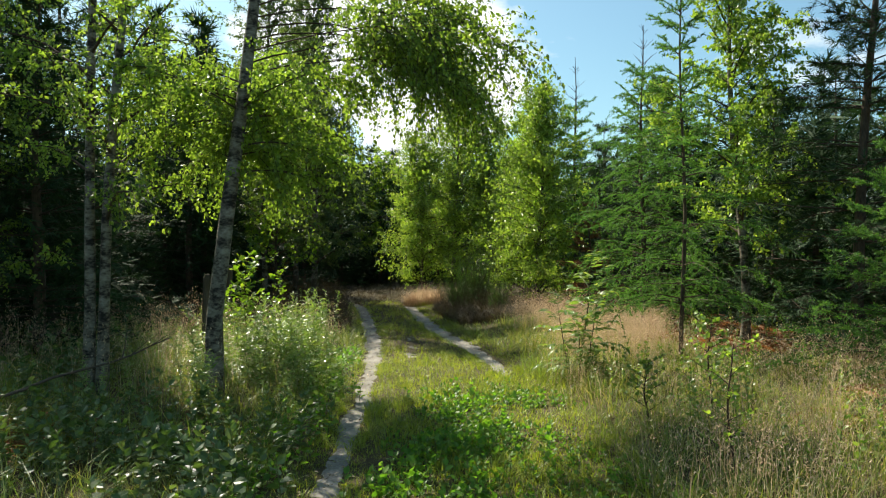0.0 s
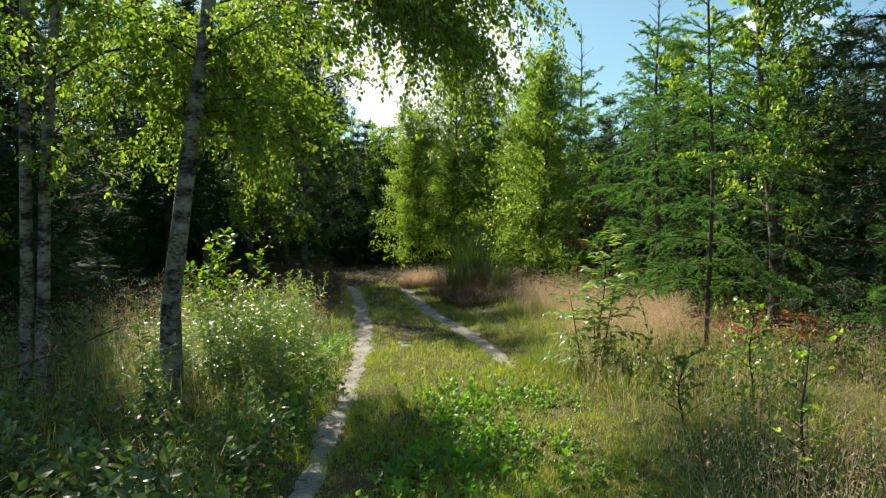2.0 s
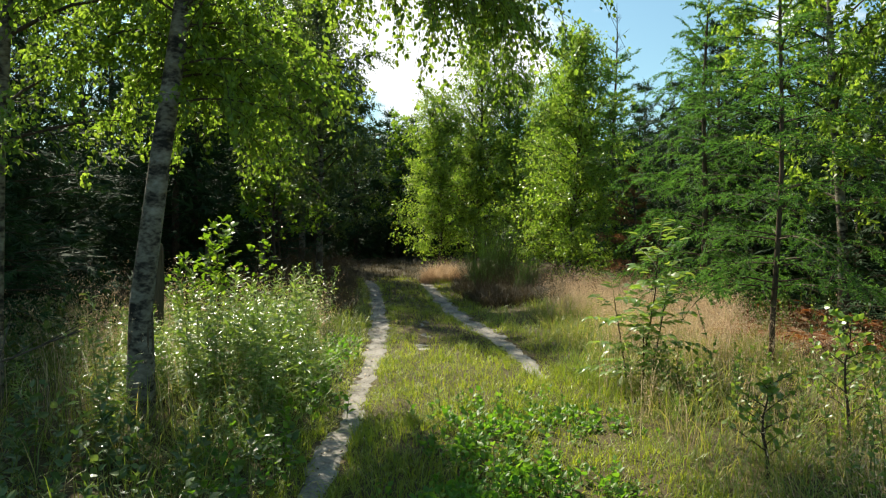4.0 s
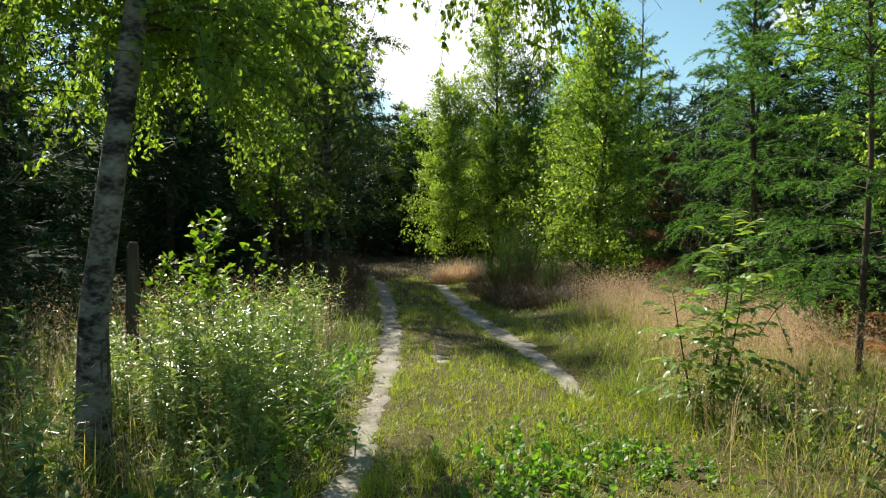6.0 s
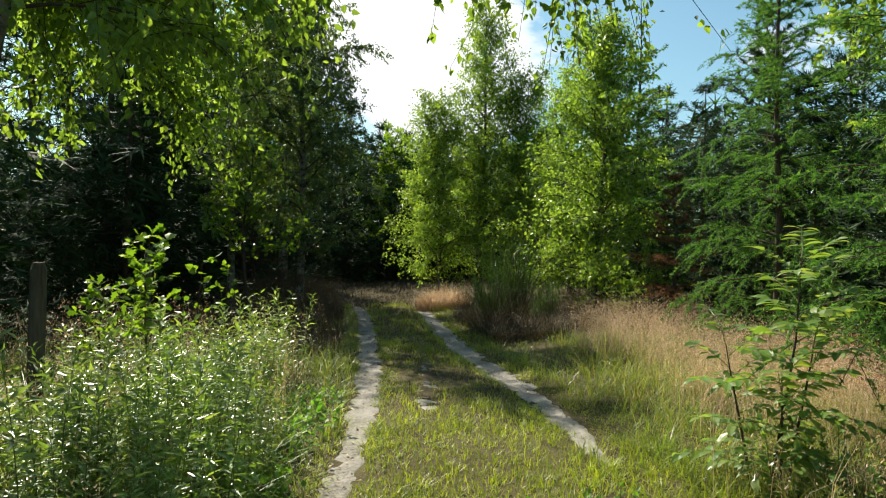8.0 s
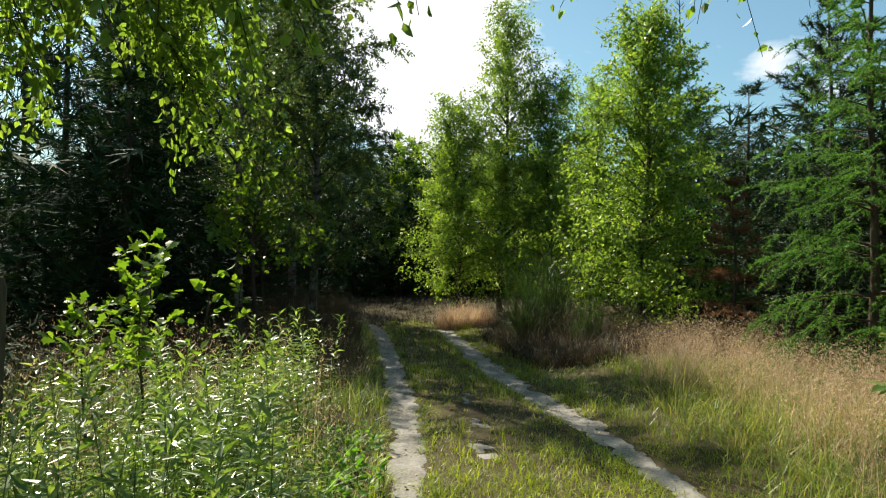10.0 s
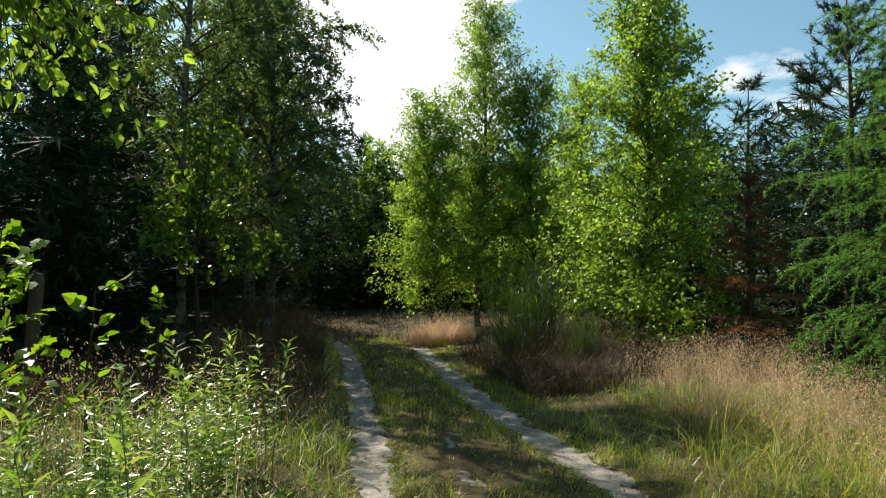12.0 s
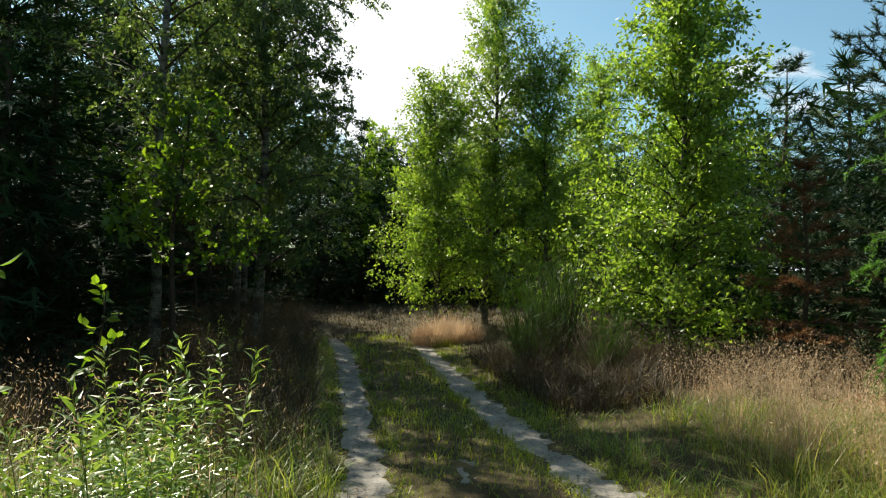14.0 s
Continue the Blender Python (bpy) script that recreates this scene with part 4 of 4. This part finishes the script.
def sapling(name, at, label, height, shoots, leaf_len, per_shoot, shape, material, seed, shoot_len, lean=(0, 0), start=0.3, rise=0.7, leaf_rise=0.1):
    """A young tree whose every leaf is a part of its own."""
    rng = np.random.RandomState(seed)
    root = thing(name, at, label, "sapling")
    f = np.linspace(0, 1, 7)
    stem = np.stack([lean[0] * f + 0.02 * np.sin(f * 8), lean[1] * f, height * f - 0.05], -1)
    s = Soup()
    tube(s, stem, np.linspace(0.012, 0.003, 7), 6)
    part("stem", s, TWIG, root, smooth=True)
    one = Soup()
    one.add(*shape)
    leaf_data = one.data("leaf", material)
    for i in range(shoots):
        h = start + (0.97 - start) * i / max(1, shoots - 1)
        p0, _ = along(stem, [h])
        az = i * 2.4 + rng.normal(0, 0.3)
        pts = curve_path(p0[0], (math.cos(az), math.sin(az), rise), shoot_len * (1.15 - 0.7 * h) * rng.uniform(0.8, 1.2), 5, 0.6, 0.1, rng)
        b = Soup()
        tube(b, pts, np.linspace(0.004, 0.0018, 5), 4)
        twig = part("twig", b, TWIG, root)
        q, d = along(pts, np.linspace(0.25, 1, per_shoot))
        side = np.cross(d, [0, 0, 1.0]) * np.where(np.arange(per_shoot) % 2, 1, -1)[:, None]
        turn = frames(d * 0.5 + side * 0.8 + np.array([0, 0, leaf_rise]) + rng.normal(0, 0.45, (per_shoot, 3)), np.array([0, 0, 1.0]) + rng.normal(0, 0.7, (per_shoot, 3)))
        for k in range(per_shoot):
            single_leaf(leaf_data, twig, q[k], turn[k], leaf_len * rng.uniform(0.7, 1.15))
    return root


def rowan(at, label, stems, seed):
    """A bushy young rowan: several stems, feathered leaves of paired leaflets."""
    rng = np.random.RandomState(seed)
    root = thing("rowan_sapling", at, label, "sapling")
    one = Soup()
    one.add(*LEAFLET)
    leaf_data = one.data("leaflet", ROWAN_LEAF)
    for dx, dy, top, fronds in stems:
        stem_pts = curve_path((dx * 0.15, dy * 0.15, -0.05), (dx, dy, 2.6), top, 7, 0.0, 0.07, rng)
        s = Soup()
        tube(s, stem_pts, np.linspace(0.011, 0.003, 7), 6)
        part("stem", s, TWIG, root, smooth=True)
        for i in range(fronds):
            h = 0.15 + 0.84 * i / (fronds - 1)
            p0, _ = along(stem_pts, [h])
            az = i * 2.4 + rng.normal(0, 0.3)
            pts = curve_path(p0[0], (math.cos(az), math.sin(az), 0.45 + 0.9 * h * h), 0.36 * (1.2 - 0.45 * h) * rng.uniform(0.8, 1.2), 5, 2.0, 0.1, rng)
            b = Soup()
            tube(b, pts, np.linspace(0.003, 0.0014, 5), 4)
            rib = part("leaf_stalk", b, GREEN_STEM, root)
            t = np.append(np.repeat(np.linspace(0.32, 0.92, 5), 2), 1.0)
            q, d = along(pts, t)
            side = unit(np.cross(d, [0, 0, 1.0])) * np.append(np.tile([1.0, -1.0], 5), 0)[:, None]
            turn = frames(d * 0.55 + side + np.array([0, 0, -0.1]) + rng.normal(0, 0.12, (11, 3)), np.array([0, 0, 1.0]) + rng.normal(0, 0.3, (11, 3)))
            for k in range(11):
                leaflet = single_leaf(leaf_data, rib, q[k], turn[k], 0.105 * rng.uniform(0.8, 1.15))
                leaflet.name = "leaflet"
    return root


rowan((1.57, 8.55, 0.05), "bushy young rowan with light green feathered leaves", [(0.1, 0.0, 1.36, 25), (0.5, -0.2, 0.95, 14), (-0.45, 0.3, 0.85, 12), (0.1, -0.5, 0.7, 9)], 301)
sapling("oak_sapling", (-2.75, 10.3, 0.05), "oak sapling with sunlit lobed leaves", 1.45, 24, 0.1, 9, OAK, OAK_LEAF, 302, 0.36, start=0.35)
sapling("oak_sapling", (-3.0, 10.05, 0.05), "oak sapling with sunlit lobed leaves", 1.05, 18, 0.095, 8, OAK, OAK_LEAF, 303, 0.3, start=0.4)
sapling("willow_sapling", (-2.72, 12.25, 0.05), "slim sapling with upright oval leaves", 1.15, 8, 0.075, 5, OVAL_FINE, OAK_LEAF, 304, 0.2, start=0.45)
sapling("willow_sapling", (-2.35, 10.4, 0.05), "slim sapling with upright oval leaves", 1.25, 9, 0.08, 5, OVAL_FINE, OAK_LEAF, 305, 0.22, start=0.4)
sapling("thorn_sapling", (1.85, 4.75, 0.05), "thin dark-stemmed sapling with sparse small leaves", 0.95, 14, 0.042, 9, OVAL_FINE, BIRCH_LEAF, 306, 0.28, start=0.2)
sapling("aspen_sapling", (2.5, 6.9, 0.05), "young aspen with pale green leaves among grass", 0.9, 18, 0.06, 8, OVAL_FINE, ROWAN_LEAF, 307, 0.3, start=0.3)
sapling("aspen_sapling", (1.75, 6.3, 0.05), "young aspen with pale green leaves among grass", 0.6, 14, 0.052, 8, OVAL_FINE, ROWAN_LEAF, 308, 0.26, start=0.3)


def broom(at, label, height, width, stems, seed):
    rng = np.random.RandomState(seed)
    root = thing("broom_bush", at, label, "bush")
    green, wood = Soup(), Soup()
    for _ in range(stems):
        az, r = rng.uniform(0, 6.28), width * 0.5 * math.sqrt(rng.rand())
        d = np.array([math.cos(az) * r * 0.9, math.sin(az) * r * 0.9, height])
        pts = curve_path((math.cos(az) * r * 0.25, math.sin(az) * r * 0.25, 0), d, height * rng.uniform(0.4, 1.05), 6, -0.1, 0.25, rng)
        tube(wood, pts, np.linspace(0.007, 0.0015, 6), 3)
        q, dd = along(pts, rng.uniform(0.35, 1, 26))
        n = len(q)
        scatter(green, *NEEDLE_LONG, q, frames(dd + rng.normal(0, 0.38, (n, 3)), rng.normal(0, 1, (n, 3))), 0.2 * rng.uniform(0.5, 1.2, n))
    part("stem", wood, TWIG, root)
    part("foliage", green, BROOM_GREEN, root)
    return root


broom((0.75, 17.2, 0), "upright broom bush with wiry green twigs", 1.7, 1.15, 170, 321)
broom((0.35, 16.6, 0), "small broom bush with wiry green twigs", 1.1, 0.7, 60, 322)
broom((1.2, 16.2, 0), "small broom bush with wiry green twigs", 0.9, 0.8, 60, 323)


def fern(at, label, material, seed, size=0.6, group=""):
    rng = np.random.RandomState(seed)
    root = thing("bracken", at, label, "fern", group)
    for k in range(6):
        az = k * 1.05 + rng.normal(0, 0.2)
        pts = curve_path((0, 0, -0.02), (math.cos(az), math.sin(az), 1.3), size * rng.uniform(0.8, 1.2), 8, 2.2 / size, 0.1, rng)
        s = Soup()
        tube(s, pts, np.linspace(0.004, 0.0015, 8), 3)
        t = np.repeat(np.linspace(0.3, 1, 14), 2)
        q, d = along(pts, t)
        side = np.cross(d, [0, 0, 1.0]) * np.tile([1, -1], 14)[:, None]
        scatter(s, *LANCE, q, frames(side + d * 0.4, np.array([0, 0, 1.0]) + rng.normal(0, 0.3, (28, 3))), size * 0.32 * (1.25 - t))
        tagged(part("frond", s, material, root), kind="stuff")
    return root


ferns = [fern((3.7 + 0.4 * k, 11.6 + 0.6 * k, 0.1), "rust-brown withered bracken under larches", BRACKEN, 340 + k, 0.9, "withered bracken") for k in range(3)]
plant_out(ferns, [(PLANT.uniform(3.1, 5.5), PLANT.uniform(10.2, 14.5)) for _ in range(36)], PLANT, 0.7, 1.2)
plant_out(ferns, [(PLANT.uniform(3.2, 4.8), PLANT.uniform(5.2, 7.0)) for _ in range(7)], PLANT, 0.5, 0.9)
plant_out(ferns, [(PLANT.uniform(-5.5, -3.5), PLANT.uniform(14, 20)) for _ in range(10)], PLANT, 0.6, 1.0)
plant_out(ferns, [(PLANT.uniform(-3.2, -2.6), PLANT.uniform(5.2, 6.4)) for _ in range(4)], PLANT, 0.5, 0.7)


# ---- posts and dead wood ----
def post(at, height, half, label, lean, seed):
    """A weathered split fence post with a worn top."""
    rng = np.random.RandomState(seed)
    z = np.array([-0.25, 0, height * 0.35, height * 0.7, height * 0.96, height])
    s = Soup()
    tube(s, np.stack([lean[0] * z / height, lean[1] * z / height, z], -1), half * np.array([1.08, 1.05, 1.0, 0.98, 0.95, 0.7]), 9)
    top = 5 * 9
    s.f.append(np.array([[top + k for k in range(9)]]))
    ob = thing("fence_post", at, label, "post", "old fence posts")
    body = part("body", s, GREY_WOOD, ob)
    for v in body.data.vertices:
        v.co.x += rng.normal(0, 0.004)
        v.co.y += rng.normal(0, 0.004)
    return ob


post((-2.84, 8.9, 0.1), 1.16, 0.05, "weathered round wooden fence post in tall grass", (0.02, 0), 1)
post((-3.55, 12.0, 0.1), 1.2, 0.045, "grey leaning wooden fence post at the wood's edge", (0.06, 0.02), 2)


def dead_branch(name, start, end, radius, label, seed, twigs=5):
    rng = np.random.RandomState(seed)
    root = thing(name, start, label, "branch")
    a = np.array(end) - np.array(start)
    f = np.linspace(0, 1, 9)[:, None]
    pts = a * f + rng.normal(0, 0.015, (9, 3))
    s = Soup()
    tube(s, pts, np.linspace(radius, radius * 0.3, 9), 6)
    part("stem", s, GREY_WOOD, root, smooth=True)
    for k in range(twigs):
        q, d = along(pts, [rng.uniform(0.25, 0.95)])
        w = curve_path(q[0], d[0] + rng.normal(0, 0.5, 3), 0.3, 4, 0.2, 0.2, rng)
        t = Soup()
        tube(t, w, np.linspace(radius * 0.35, 0.0015, 4), 4)
        part("twig", t, GREY_WOOD, root)
    return root


dead_branch("fallen_branch", (-3.35, 5.25, 0.42), (-2.5, 7.0, 0.72), 0.016, "thin fallen grey branch resting in tall grass", 3)
dead_branch("fallen_branch", (2.9, 4.6, 0.3), (4.1, 5.9, 0.4), 0.012, "bleached dead branch lying in dry grass", 4)

# ---- flowering grass heads ----
def panicles(name, label, material, count, box, keep, height, seed, tuft=18):
    x, y, rng, az, vigour = sow(count, *box, keep, seed, tuft)
    n = len(x)
    s = Soup()
    h = height(x, y) * rng.uniform(0.7, 1.2, n) * (0.4 + 0.6 * vigour)
    lean = 0.1 + 0.6 * rng.rand(n)
    blades(s, x, y, h, 0.0026, lean, rng, az, True)
    tip = np.stack([x + np.cos(az) * lean * h * 0.9, y + np.sin(az) * lean * h * 0.9, ground_z(x, y) + h * (0.95 - np.minimum(0.42 * lean, 0.45))], -1)
    k = 12
    pos = np.repeat(tip, k, 0) + rng.normal(0, 1, (n * k, 3)) * np.array([0.04, 0.04, 0.07])
    scatter(s, [(0, 0.13, 0), (0, -0.13, 0), (1, 0, 0)], [(0, 1, 2)], pos, frames(rng.normal(0, 0.6, (n * k, 3)) + np.array([0, 0, 0.7]), rng.normal(0, 1, (n * k, 3))), 0.02 * rng.uniform(0.6, 1.3, n * k))
    return tagged(new(name, s.data(name, material)), label, "grass", kind="stuff")


panicles("flowering_grass", "airy tan seed heads of flowering grass", STRAW, 17000, (0.2, 4.2, 9, 18),
         lambda x, y, r: (x > np.maximum(1.4, right_rut(y) + 1.1) + 0.2 * np.sin(y * 2.3)) & (x < 3.3 + 0.3 * np.sin(y * 1.7)) & (y < 15.4 + 0.4 * np.sin(x * 3)) & (r.rand(len(x)) < clumps(x, y, 0.9, 15) + 0.3), lambda x, y: 0.32 + 0.36 * clumps(x, y, 1.6, 16), 401)
panicles("flowering_grass", "airy straw seed heads in mixed grass", STRAW, 5000, (1.2, 6.5, 2.5, 9.5),
         lambda x, y, r: r.rand(len(x)) < clumps(x, y, 1.1, 8), lambda x, y: 0.5 + 0.2 * clumps(x, y, 1.0, 16), 402)
panicles("flowering_grass", "airy straw seed heads beside the birches", STRAW, 2600, (-5.5, -1.2, 6.6, 12),
         lambda x, y, r: (x < left_rut(y) - 0.5) & (r.rand(len(x)) < clumps(x, y, 1.1, 18)), lambda x, y: 0.62 + 0.2 * clumps(x, y, 1.0, 16), 403)
panicles("flowering_grass", "brown seed heads in the shaded heath", SHADED_HEATH, 5000, (-5, -1.6, 11, 24),
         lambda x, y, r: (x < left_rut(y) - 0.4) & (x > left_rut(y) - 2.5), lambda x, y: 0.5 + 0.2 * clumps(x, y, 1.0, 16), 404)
panicles("flowering_grass", "brown seed heads below the broom bush", SHADED_HEATH, 1500, (-0.2, 2.2, 15, 18.5),
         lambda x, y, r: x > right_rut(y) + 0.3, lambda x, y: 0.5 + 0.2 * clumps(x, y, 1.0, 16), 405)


# ---- litter on the bare sand ----
def litter(name, label, material, count, seed, size):
    rng = np.random.RandomState(seed)
    y = rng.uniform(4, 22, count)
    side = rng.rand(count) < 0.55
    y = np.where(side, y, 10 + (y - 4) * 0.66)
    x = np.where(side, left_rut(y), right_rut(y)) + rng.normal(0, 0.1, count)
    s = Soup()
    pos = np.stack([x, y, ground_z(x, y) + 0.022], -1)
    fwd = rng.normal(0, 1, (count, 3)) * np.array([1, 1, 0.15])
    scatter(s, *OVAL, pos, frames(fwd, rng.normal(0, 0.25, (count, 3)) + np.array([0, 0, 1.0])), size * rng.uniform(0.4, 1.4, count))
    return tagged(new(name, s.data(name, material)), label, "litter", kind="stuff")


litter("leaf_litter", "dry brown leaf scraps and twigs on sand", SHADED_HEATH, 700, 501, 0.025)
litter("leaf_litter", "pale straw scraps trodden into sand", STRAW, 350, 502, 0.03)
